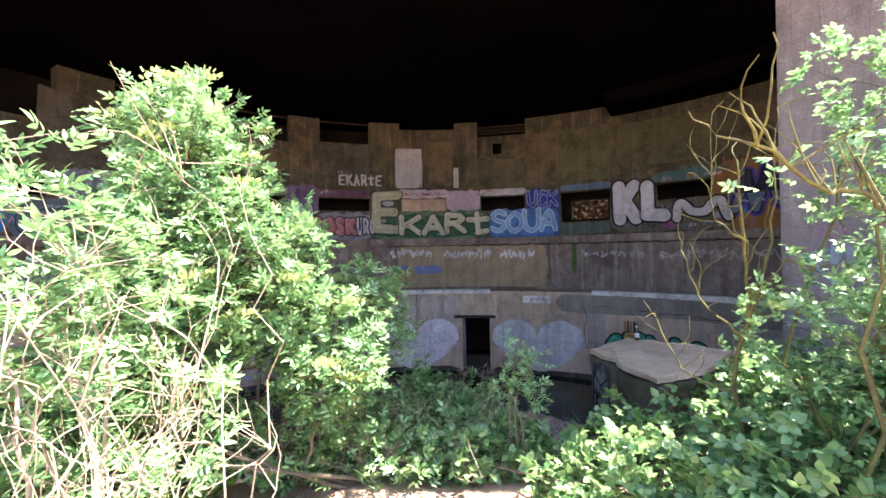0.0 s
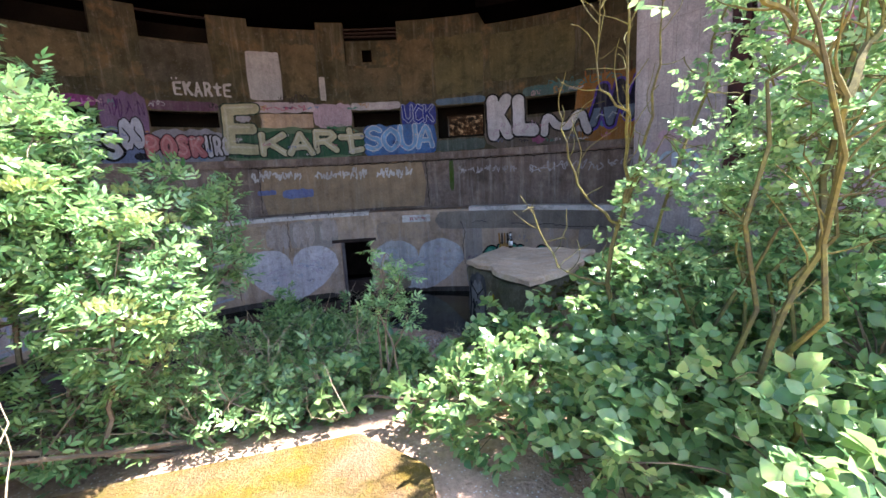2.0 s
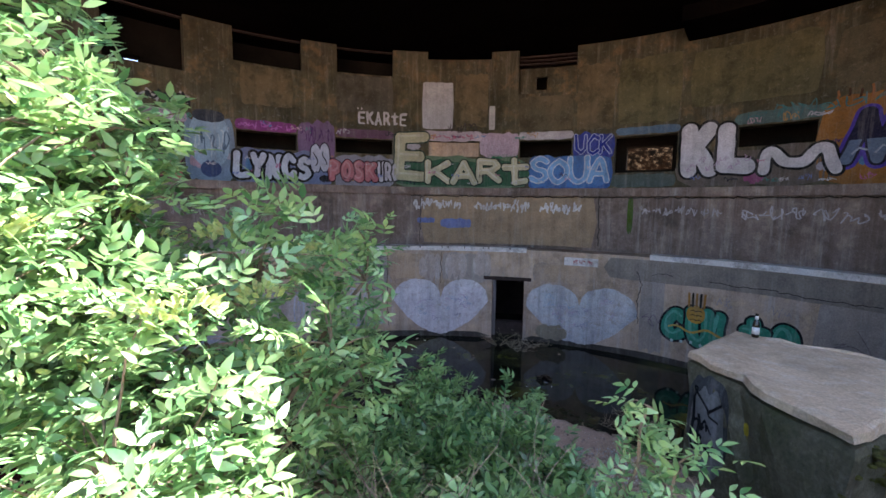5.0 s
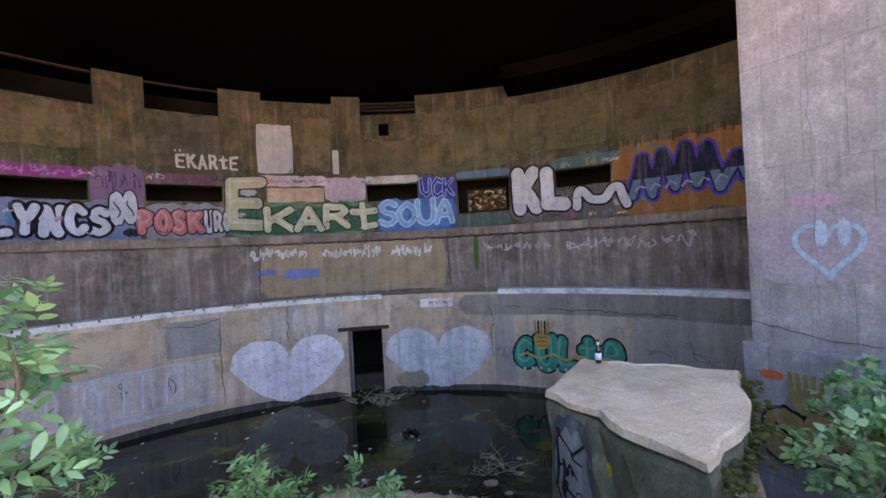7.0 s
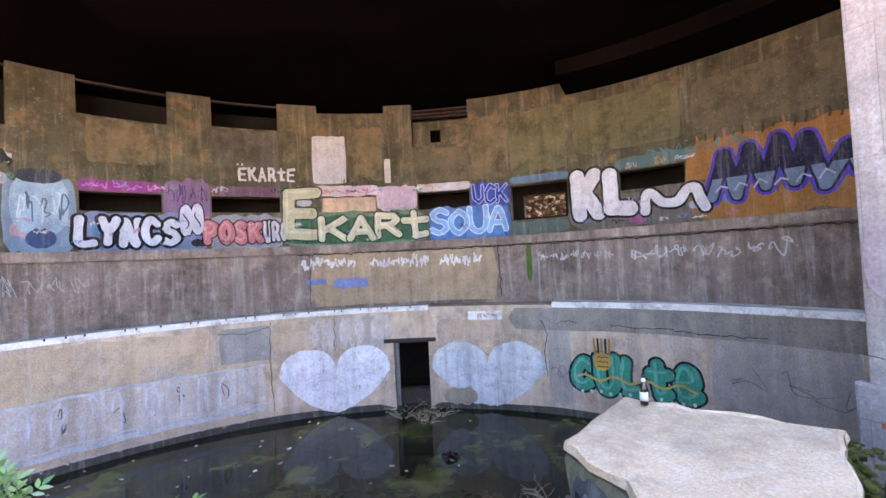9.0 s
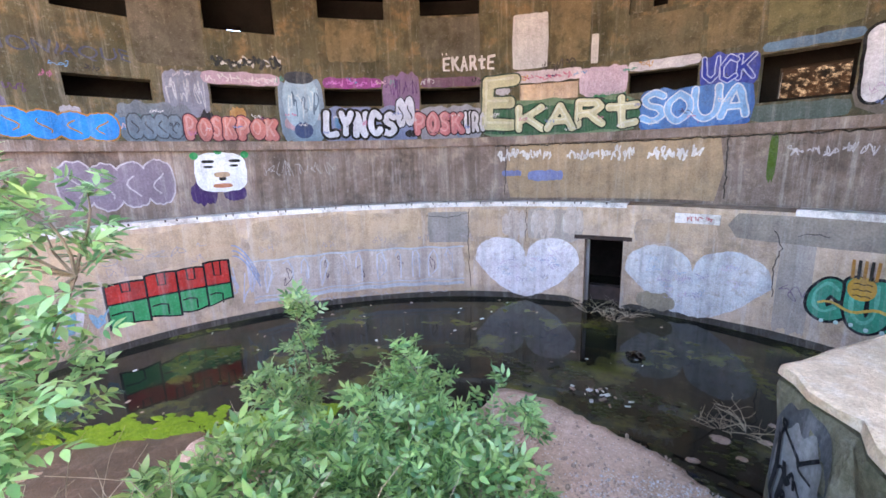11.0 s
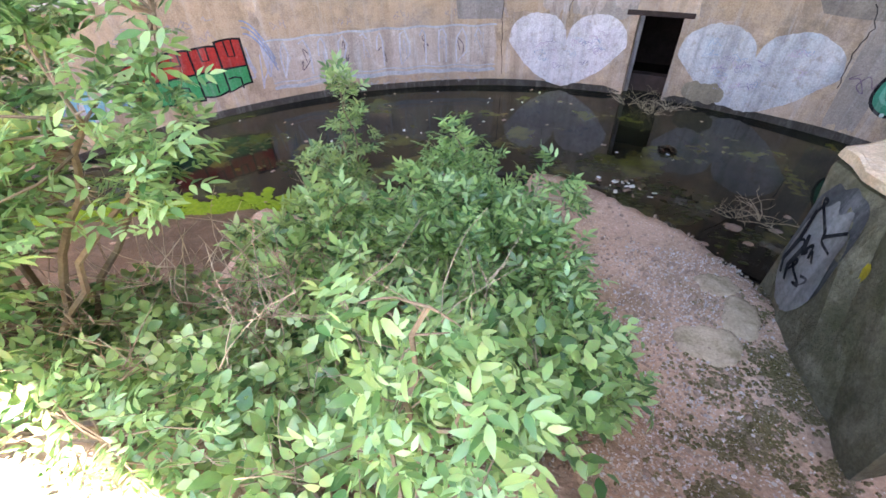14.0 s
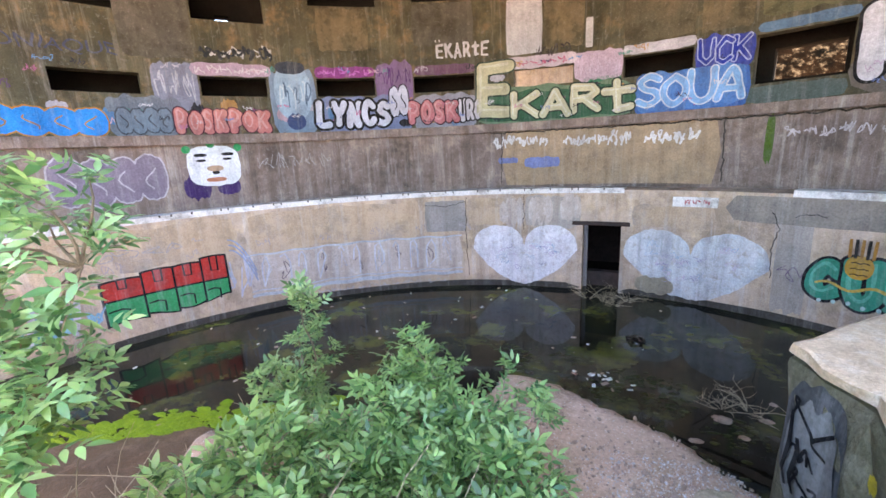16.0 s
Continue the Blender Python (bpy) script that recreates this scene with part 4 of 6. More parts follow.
tag("white hand-style tag on tan concrete", MID, -11.6, -2.6, 3.78, 4.14, (0.66, 0.64, 0.64), RM, 0.045, 5, 5)
tag("white hand-style tag on tan concrete", MID, -0.6, 9.2, 3.72, 4.12, (0.62, 0.60, 0.60), RM, 0.04, 6, 5)
tag("white hand-style tag on tan concrete", MID, 11.0, 18.0, 3.66, 4.12, (0.66, 0.64, 0.65), RM, 0.048, 4, 5)
tag("faint white tag along the dark wall", MID, 26.8, 38.0, 3.72, 4.0, (0.44, 0.41, 0.43), RM, 0.024, 7, 4)
tag("faint white tag along the dark wall", MID, 39.5, 58.0, 3.62, 4.08, (0.50, 0.47, 0.50), RM, 0.03, 7, 4)
tag("small white marks on the wall", MID, -49.0, -38.0, 3.45, 4.05, (0.36, 0.34, 0.34), RM, 0.014, 5, 3)
tag("black and white tag above the slot", TOP, -53.8, -44.2, 6.62, 7.08, (0.03, 0.035, 0.04), RT, 0.07, 5, 3, 2)
tag("white splashes behind the black tag", TOP, -53.0, -44.0, 6.66, 7.08, (0.5, 0.5, 0.5), RT, 0.04, 5, 3, 1)
tag("black tag over the walled slot", TOP, -5.6, -0.6, 6.5, 6.95, (0.05, 0.04, 0.04), RT, 0.035, 3, 3)
tag("red tag over the walled slot", TOP, -8.0, -1.0, 6.25, 6.45, (0.55, 0.12, 0.22), RT, 0.022, 5, 3, 2)
tag("purple tag above the slot", TOP, -38.6, -30.6, 6.24, 6.48, (0.50, 0.16, 0.52), RT, 0.035, 5, 3, 2)
tag("white tag above the slot", TOP, -54.5, -45.2, 6.22, 6.5, (0.62, 0.56, 0.60), RT, 0.03, 6, 3, 2)
tag("pink and white tags between the slots", TOP, 0.2, 6.3, 5.75, 6.42, (0.62, 0.50, 0.62), RT, 0.02, 5, 4, 2)
tag("white tag along the top of the slot", TOP, 6.6, 15.0, 6.28, 6.46, (0.66, 0.64, 0.68), RT, 0.018, 7, 3, 2)
tag("dark purple tags between the slots", TOP, -29.6, -24.6, 5.9, 6.55, (0.10, 0.04, 0.15), RT, 0.024, 4, 4, 2)
tag("pale tags between the slots", TOP, -59.2, -54.6, 5.4, 6.4, (0.45, 0.46, 0.52), RT, 0.03, 3, 4, 2)
tag("teal and red marks above the slot", TOP, 37.5, 52.0, 6.35, 6.75, (0.08, 0.22, 0.24), RT, 0.03, 6, 3, 2)
wash("blue smear on tan concrete", MID, -10.8, -7.6, 3.36, 3.52, (0.16, 0.20, 0.42), 2)
wash("blue smear on tan concrete", MID, -6.6, -1.0, 3.22, 3.5, (0.18, 0.22, 0.44), 2)
wash("lighter tan render on the middle wall", MID, -10.2, 20.5, 2.74, 4.22, (0.37, 0.265, 0.17), 0, 0.02, 40)
wash("green mossy run down the wall", MID, 25.0, 25.9, 3.2, 4.2, (0.07, 0.12, 0.02), 1, 0.2, 3)

mask = graffito("white angular painted mask with purple bow", MID(-55.2, 3.6, 0))
add_part(mask, "bow", *blob_shape(MID, -59.2, -55.8, 2.92, 3.5, 1, 5, 0.35, 2.6), (0.055, 0.03, 0.11))
add_part(mask, "bow", *blob_shape(MID, -55.0, -51.9, 2.98, 3.36, 1, 6, 0.3, 2.6), (0.055, 0.03, 0.11))
add_part(mask, "shape", *blob_shape(MID, -58.4, -51.5, 3.22, 4.2, 2, 8, 0.06, 3.2), (0.70, 0.72, 0.74))
for u0, u1, z0, z1, c in ((-57.4, -55.7, 3.94, 4.02, BLACK), (-53.9, -52.2, 3.95, 4.03, BLACK), (-57.2, -55.9, 3.82, 3.88, BLACK), (-53.8, -52.6, 3.84, 3.9, BLACK), (-56.0, -53.8, 3.58, 3.72, (0.42, 0.28, 0.18)), (-55.4, -54.4, 3.5, 3.6, BLACK), (-56.3, -53.6, 3.32, 3.43, (0.42, 0.17, 0.09))):
    add_part(mask, "mark", *blob_shape(MID, u0, u1, z0, z1, 3, u0, 0.1, 2.6, 14), c)
for a, z in ((-58.2, 4.12), (-55.1, 4.24), (-51.6, 4.14)):
    add_part(mask, "dot", *blob_shape(MID, a - 0.55, a + 0.55, z - 0.09, z + 0.09, 3, a, 0.1, 2.0, 14), (0.02, 0.26, 0.09))

# lower wall
for lab, u0, u1, c in (("whitewashed heart beside the doorway", -15.1, 2.5, (0.66, 0.63, 0.66)), ("pale blue-grey faded heart beside the doorway", 9.6, 28.1, (0.52, 0.52, 0.53))):
    h = graffito(lab, LOW((u0 + u1) / 2, 0.9, 0), "painted heart")
    fill = add_part(h, "fill", *heart_shape(LOW, u0, u1, 0.08, 1.74, 1), c)
    fill.data.materials[0] = WORN if u0 < 0 else WORN_BLUE
    for i in range(26):
        a = u0 + (u1 - u0) * rg.uniform(0.16, 0.76)
        b = rg.uniform(0.75, 1.4) if abs((a - u0) / (u1 - u0) - 0.46) > 0.2 else rg.uniform(0.4, 1.1)
        add_part(h, "scribble", *scribble(LOW, a, a + 1.7, b, b + 0.17, 2, RL, 0.011, rg, 3), ((0.66, 0.50, 0.60), (0.42, 0.36, 0.50), (0.40, 0.52, 0.66), (0.70, 0.70, 0.72))[i % 4])
wash("bare tan patch on the pale heart", LOW, 11.5, 17.0, 0.1, 0.55, (0.34, 0.28, 0.20), 2, 0.3, 2.6)
lettering("green bubble letters with black outline", LOW, RL, "CULTe", 32.0, 48.9, 0.6, 1.52, 0.27, (0.04, 0.28, 0.18), BLACK, 0.05, True, 0.06, k=2, shine=(0.12, 0.42, 0.30), seed=15)
cul = graffito("orange painted crown and ball above green letters", LOW(36.4, 1.6, 0))
add_part(cul, "ball", *blob_shape(LOW, 35.2, 37.7, 1.16, 1.6, 5, 2, 0.05, 2.1), (0.55, 0.30, 0.05))
for i in range(5):
    add_part(cul, "spike", *stroke_shape(LOW, [(35.5 + 0.5 * i, 1.55), (35.45 + 0.52 * i, 1.72), (35.4 + 0.54 * i, 1.9)], 0.05, 5.5, RL), (0.03, 0.025, 0.02) if i % 2 else (0.42, 0.20, 0.05))
for i in range(3):
    add_part(cul, "mark", *stroke_shape(LOW, [(35.7 + 0.4 * j, 1.24 + 0.11 * i + 0.02 * (j % 2)) for j in range(5)], 0.02, 6, RL), BLACK)
add_part(cul, "streak", *stroke_shape(LOW, [(32.8 + 0.6 * i, 0.98 + 0.06 * math.sin(i * 0.9)) for i in range(27)], 0.055, 5.2, RL), (0.60, 0.38, 0.08))
for i in range(12):
    a = 33.2 + 1.32 * i
    add_part(cul, "dot", *blob_shape(LOW, a, a + 0.45, 0.60 + 0.02 * (i % 3), 0.68 + 0.02 * (i % 3), 5.2, a, 0.1, 2.0, 8), (0.50, 0.66, 0.60))
red = graffito("red and green block letters with black lines", LOW(-63.5, 1.1, 0))
edges = [-71.6, -67.0, -63.2, -59.6, -56.2]
for i in range(4):
    a, b = edges[i], edges[i + 1]
    top = lambda s, i=i: 1.46 + 0.05 * i - 0.10 * (s - 0.5) ** 2 + 0.03 * math.sin(i * 2.1)
    foot = lambda s, i=i: 0.52 + 0.03 * i + 0.06 * math.sin(i * 1.7 + 3 * s)
    add_part(red, "outline", *columns(LOW, a - 0.15, b + 0.15, lambda s: foot(s) - 0.04, lambda s: top(s) + 0.04, 1 + 0.3 * i, 10), BLACK)
    add_part(red, "letter_top", *columns(LOW, a + 0.14, b - 0.14, lambda s: 1.06, top, 2.2, 10), (0.50, 0.045, 0.035))
    add_part(red, "letter_foot", *columns(LOW, a + 0.14, b - 0.14, foot, lambda s: 1.02, 2.2, 10), (0.045, 0.34, 0.13))
    m = (a + b) / 2
    add_part(red, "line", *stroke_shape(LOW, [(m - 0.5, top(0.4)), (m - 0.45, 1.28), (m + 0.45, 1.27), (m + 0.5, top(0.6))], 0.04, 2.9, RL), BLACK)
    add_part(red, "line", *stroke_shape(LOW, [(m + 0.3, 0.56), (m + 0.35, 0.8), (m - 0.5, 0.84), (a + 0.3, 0.82)], 0.04, 2.9, RL), BLACK)
lines = graffito("faded outlined letters along the pit wall", LOW(-35, 0.9, 0))
add_part(lines, "backing", *blob_shape(LOW, -53.5, -17.0, 0.34, 1.48, 0, 4, 0.08, 12, 60), (0.36, 0.33, 0.33)).data.materials[0] = WORN_GREY
for z, w in ((0.40, 0.10), (0.52, 0.03), (1.46, 0.05)):
    add_part(lines, "rule", *stroke_shape(LOW, [(-53.2 + 0.9 * i, z + 0.02 * math.sin(i)) for i in range(41)], w, 1, RL), (0.52, 0.53, 0.56))
for i in range(11):
    a = -51.5 + 3.1 * i + rg.uniform(-0.4, 0.4)
    w = rg.uniform(0.9, 1.9)
    shape = [(a, 0.62), (a - 0.1, 1.0), (a + 0.1, rg.uniform(1.2, 1.38)), (a + 0.6 * w, 1.40), (a + w, rg.uniform(1.1, 1.3)), (a + w, 0.85), (a + 0.95 * w, 0.6)][rg.randint(0, 2):rg.randint(5, 7)]
    add_part(lines, "stroke", *stroke_shape(LOW, shape if i % 3 else shape + [(a, 0.6), (a - 0.1, 1.0)], 0.05, 1.4, RL), (0.58, 0.56, 0.60))
    add_part(lines, "stroke", *scribble(LOW, a + 0.2, a + 1.4, 0.7, 1.3, 1.2, RL, 0.02, rg, 2), (0.16, 0.12, 0.14) if i % 2 else (0.50, 0.48, 0.52))
tag("light blue tag at the foot of the wall", LOW, -84.0, -71.0, 0.5, 1.2, (0.25, 0.42, 0.55), RL, 0.05, 4, 3)
tag("white and purple tag at the foot of the wall", LOW, -92.0, -82.0, 0.5, 1.3, (0.55, 0.50, 0.60), RL, 0.06, 3, 3)
bubbles("white bubbly letters with black outline on the pit wall", LOW, -87.5, -81.5, 0.45, 1.25, 3, (0.62, 0.60, 0.66), BLACK, RL)
star = graffito("light blue and white arrow-like painted shape", LOW(-76.8, 0.9, 0))
for i in range(7):
    add_part(star, "stroke", *stroke_shape(LOW, [(-79.3 + 0.71 * i, 0.55 + 0.05 * (i % 3)), (-79.3 + 0.71 * (i + 0.8), 0.9 + 0.1 * (i % 2)), (-79.3 + 0.71 * (i + 1.3), 1.25 - 0.12 * (i % 3))], 0.12, 1 + 0.3 * i, RL), (0.22, 0.46, 0.58) if i % 2 else (0.66, 0.60, 0.62))
arc = graffito("thin blue arcs sprayed beside the red letters", LOW(-53.0, 1.4, 0), "tag")
for i in range(3):
    add_part(arc, "stroke", *stroke_shape(LOW, [(-55.5 + 0.5 * j, 1.95 - 0.13 * i - 0.018 * j * j) for j in range(8)], 0.035, 1 + 0.3 * i, RL), (0.30, 0.36, 0.50))
tag("pale strokes beside red letters", LOW, -57.0, -52.5, 0.4, 1.7, (0.55, 0.52, 0.58), RL, 0.04, 2, 3)
tag("small white tags under the letters", LOW, -45.0, -20.0, 0.12, 0.28, (0.48, 0.46, 0.48), RL, 0.014, 12, 3)
tag("thin white tag under the ledge", LOW, -72.0, -58.0, 1.85, 2.15, (0.42, 0.38, 0.38), RL, 0.018, 5, 2)
tag("faint purple tags beside green letters", LOW, 28.8, 31.6, 0.8, 1.5, (0.22, 0.15, 0.20), RL, 0.02, 1, 3)
tag("faint purple lines on the pit wall", LOW, 52.0, 64.0, 0.9, 1.9, (0.22, 0.165, 0.17), RL, 0.016, 3, 2)
plaque = tagged(ring("plaque", R_LOW - 0.05, R_LOW, 16.0, 21.6, 2.30, 2.52, STRIP, parent=None), "pale rendered plaque with a red tag", "plaque")
tag("red tag on the pale plaque", on_ring(R_LOW - 0.05), 17.2, 21.0, 2.34, 2.48, (0.50, 0.08, 0.10), RL, 0.016, 3, 3)
for u0, u1, z0, z1 in ((-10.5, -6.2, 1.7, 2.45), (-5.6, -1.5, 1.75, 2.5), (-0.4, 3.0, 1.9, 2.5)):
    wash("thin whitewash run down the wall", LOW, u0, u1, z0, z1, (0.44, 0.41, 0.42), 0, 0.6, 3).data.materials[0] = WORN_GREY
wash("smoother grey render patch", LOW, -23.5, -16.3, 1.6, 2.45, (0.34, 0.295, 0.27), 0, 0.05, 14)
wash("grey render along the broken edge", LOW, 22.5, 66.0, 2.05, 2.6, (0.30, 0.25, 0.21), 1, 0.12, 14)
wash("dark damp band above the water", LOW, -100.0, 3.2, -0.05, 0.16, (0.07, 0.06, 0.05), 0.5, 0.3, 30)
wash("dark damp band above the water", LOW, 9.2, 70.0, -0.05, 0.16, (0.07, 0.06, 0.05), 0.5, 0.3, 30)

# pier and block
PIER = on_plane((4.32, 6.3), (4.72, 5.14))
ph = graffito("light blue sprayed heart outline on the pier", PIER(0.65, 3.9, 0), "painted heart")
hp = [(0.72 + 0.27 * math.sin(t) ** 3, 3.70 + 0.019 * (13 * math.cos(t) - 5 * math.cos(2 * t) - 2 * math.cos(3 * t) - math.cos(4 * t))) for t in [i * math.pi / 24 for i in range(49)]]
add_part(ph, "line", *stroke_shape(PIER, hp, 0.05, 1, 1.0), (0.40, 0.50, 0.56))
wash("pink sprayed blot on the pier", PIER, 0.4, 0.85, 4.1, 4.26, (0.48, 0.31, 0.35), 0, 0.6, 2.2)
wash("faded pink cloud on the pier", PIER, 0.02, 1.16, 3.3, 4.1, (0.42, 0.33, 0.335), 0, 0.12, 3)
for a in (0.62, 0.80):
    wash("pale blue blot inside the heart", PIER, a, a + 0.1, 3.72, 3.98, (0.48, 0.54, 0.62), 1.5, 0.4, 2.6)
FOOT = on_plane((4.27, 6.27), (4.66, 5.05))
bubbles("orange and green bubble letters on the pier foot", FOOT, 0.12, 1.9, 1.35, 2.0, 5, (0.40, 0.24, 0.07), BLACK, 1.0)
wash("bright orange stroke on the pier foot", FOOT, 0.08, 0.3, 2.24, 2.34, (0.75, 0.14, 0.03), 1, 0.3, 2.2)
crown = graffito("yellow-brown painted crown on the pier foot", FOOT(0.5, 2.15, 0))
add_part(crown, "head", *blob_shape(FOOT, 0.36, 0.66, 1.92, 2.2, 5, 3, 0.05, 2.1), (0.38, 0.26, 0.08))
for i in range(5):
    add_part(crown, "spike", *stroke_shape(FOOT, [(0.38 + 0.06 * i, 2.12), (0.37 + 0.065 * i, 2.24), (0.36 + 0.07 * i, 2.36)], 0.045, 5, 1.0), (0.36, 0.25, 0.06))
def on_mesh(ob, plane):
    """The plane's points dropped onto the surface of a built thing."""
    tree = BVHTree.FromPolygons([v.co for v in ob.data.vertices], [tuple(p.vertices) for p in ob.data.polygons])
    def f(u, z, k):
        a, b = Vector(plane(u, z, 0)), Vector(plane(u, z, 100))
        d = (a - b).normalized()
        hit = tree.ray_cast(a - d * 0.6, d)
        return tuple((hit[0] if hit[0] else a) - d * (0.008 + 0.005 * k))
    return f


BLK = on_mesh(block_body, on_plane((1.27, 5.47), (1.48, 4.16)))
bf = graffito("grey painted oval with black strokes on the block", BLK(0.3, 2.2, 0))
add_part(bf, "rim", *blob_shape(BLK, 0.03, 0.52, 1.86, 2.58, 0, 1, 0.08, 2.3), (0.10, 0.10, 0.10))
add_part(bf, "oval", *blob_shape(BLK, 0.10, 0.50, 1.78, 2.48, 2, 2, 0.14, 2.3), (0.27, 0.26, 0.245))
for i in range(3):
    add_part(bf, "stroke", *scribble(BLK, 0.16, 0.42, 1.92 + 0.18 * i, 2.1 + 0.18 * i, 3, 1.0, 0.022, rg, 3), BLACK)
for i in range(2):
    add_part(bf, "stroke", *stroke_shape(BLK, [(0.15 + 0.07 * i, 2.38 - 0.12 * (i % 2)), (0.17 + 0.07 * i, 2.2), (0.14 + 0.07 * i, 2.02), (0.18 + 0.07 * i, 1.94)], 0.035, 4, 1.0), BLACK)
wash("small yellow paint splash on the block", BLK, 0.64, 0.685, 2.32, 2.42, (0.50, 0.38, 0.04), 1, 0.6, 2.2)
SIDE = on_plane((4.80, 4.82), (5.5, 1.6))
wash("faded pink and white paint on the sunlit wall", SIDE, 0.1, 2.6, 3.0, 6.5, (0.55, 0.38, 0.42), 0, 0.3, 3)
tag("red and white tags on the sunlit wall", SIDE, 0.3, 2.6, 4.6, 5.6, (0.60, 0.16, 0.18), 1.0, 0.08, 3, 3, 1)


# cracks, construction joints and one painted shadow line
def crack(label, surf, pts, width, per_u, c=(0.035, 0.028, 0.024), k=3):
    rnd = random.Random(int(pts[0][0] * 7 + 99))
    line = []
    for (u0, z0), (u1, z1) in zip(pts, pts[1:]):
        n = max(3, int(((u1 - u0) ** 2 * per_u ** 2 + (z1 - z0) ** 2) ** 0.5 / 0.09))
        for i in range(n):
            t = i / n
            line.append((u0 + (u1 - u0) * t + rnd.gauss(0, 0.012) / per_u, z0 + (z1 - z0) * t + rnd.gauss(0, 0.012)))
    line.append(pts[-1])
    V, F = stroke_shape(surf, line, width, k, per_u)
    return tagged(mesh_obj("crack", V, F, col(*c)), label, "crack")


crack("dark ragged crack under the pit ledge", LOW, [(30.0, 2.2), (31.5, 2.28), (33.0, 2.24)], 0.016, RL)
crack("dark ragged crack under the pit ledge", LOW, [(38.0, 2.22), (41.0, 2.16), (44.0, 2.2), (50.0, 2.12), (56.0, 2.16)], 0.018, RL)
crack("vertical crack in the pit wall", LOW, [(27.6, 2.3), (28.6, 1.95), (28.0, 1.5), (28.3, 0.9)], 0.02, RL)
crack("vertical joint in the pit wall", LOW, [(-16.2, 2.5), (-16.4, 1.4), (-16.0, 0.3)], 0.018, RL)
crack("horizontal joint in the pit wall", LOW, [(-23.5, 2.36), (-19.8, 2.3), (-16.3, 2.42)], 0.014, RL)
crack("vertical joint in the pit wall", LOW, [(-6.3, 2.55), (-6.4, 1.62)], 0.016, RL)
crack("vertical joint in the middle wall", MID, [(-10.2, 4.2), (-10.3, 2.8)], 0.02, RM)
crack("vertical joint in the middle wall", MID, [(20.6, 4.2), (20.8, 2.8)], 0.03, RM)
# no crack here: a dark stroke paints the shade under the ledge
crack("shadow line painted below the ledge", MID, [(-12.0, 4.21), (30.0, 4.2), (64.0, 4.2)], 0.035, RM)
crack("crack across the pier", PIER, [(0.0, 2.86), (0.4, 2.8), (0.8, 2.72), (1.15, 2.74)], 0.008, 1.0)
crack("vertical joint in the pier", PIER, [(0.62, 9.0), (0.63, 3.0)], 0.004, 1.0, (0.12, 0.10, 0.095))
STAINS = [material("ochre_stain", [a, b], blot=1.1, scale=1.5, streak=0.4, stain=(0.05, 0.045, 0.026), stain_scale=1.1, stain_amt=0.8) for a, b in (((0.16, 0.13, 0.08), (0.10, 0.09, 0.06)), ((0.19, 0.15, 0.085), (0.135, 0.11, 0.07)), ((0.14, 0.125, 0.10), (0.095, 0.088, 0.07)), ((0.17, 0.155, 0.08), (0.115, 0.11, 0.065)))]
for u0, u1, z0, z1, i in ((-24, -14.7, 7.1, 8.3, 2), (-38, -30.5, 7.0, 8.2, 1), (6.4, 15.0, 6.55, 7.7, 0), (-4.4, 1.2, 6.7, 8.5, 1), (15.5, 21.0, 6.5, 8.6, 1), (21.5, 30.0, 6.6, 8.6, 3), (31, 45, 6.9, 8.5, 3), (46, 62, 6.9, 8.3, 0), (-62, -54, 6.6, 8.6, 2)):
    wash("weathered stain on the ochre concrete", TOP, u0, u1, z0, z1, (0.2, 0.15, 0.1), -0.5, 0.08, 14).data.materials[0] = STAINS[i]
OCHRE = [material("ochre_low_stain", [a, b], blot=0.8, scale=1.2, streak=0.25, run=0.25, stain=(0.30, 0.25, 0.22), stain_scale=0.9, stain_amt=0.8) for a, b in (((0.54, 0.38, 0.25), (0.45, 0.32, 0.225)), ((0.42, 0.36, 0.32), (0.33, 0.27, 0.22)))]
for u0, u1, z0, z1, i in ((-53, -24.0, 1.5, 2.5, 0), (-78, -54, 1.6, 2.5, 0), (-24.0, -16.4, 1.5, 1.6, 0), (-16.0, -6.5, 1.75, 2.5, 0), (10.5, 21.5, 1.8, 2.3, 0), (-53, -17, 0.1, 0.36, 0), (28.5, 32, 0.2, 2.2, 1), (50, 64, 0.2, 2.1, 1), (-6.2, 3.0, 1.7, 2.5, 1)):
    wash("weathered patch on the tan pit wall", LOW, u0, u1, z0, z1, (0.4, 0.3, 0.2), -0.4, 0.25, 8).data.materials[0] = OCHRE[i]
for u0, u1, i in ((-30, -10.4, 1), (-60, -44, 1), (34, 50, 1)):
    wash("damp dark patch on the middle wall", MID, u0, u1, 2.76, 4.2, (0.2, 0.15, 0.13), -0.5, 0.1, 16).data.materials[0] = (STAINS[2], CONC_MID)[i]

# old tags under and over the lettering of the band
OVER = [(0.66, 0.64, 0.68), (0.03, 0.03, 0.05), (0.55, 0.20, 0.34), (0.66, 0.60, 0.62), (0.20, 0.26, 0.52)]
MARKS = [(0.52, 0.50, 0.58), (0.10, 0.05, 0.14), (0.45, 0.14, 0.30), (0.12, 0.28, 0.52), (0.03, 0.03, 0.04), (0.60, 0.42, 0.50), (0.10, 0.30, 0.26), (0.55, 0.30, 0.10)]
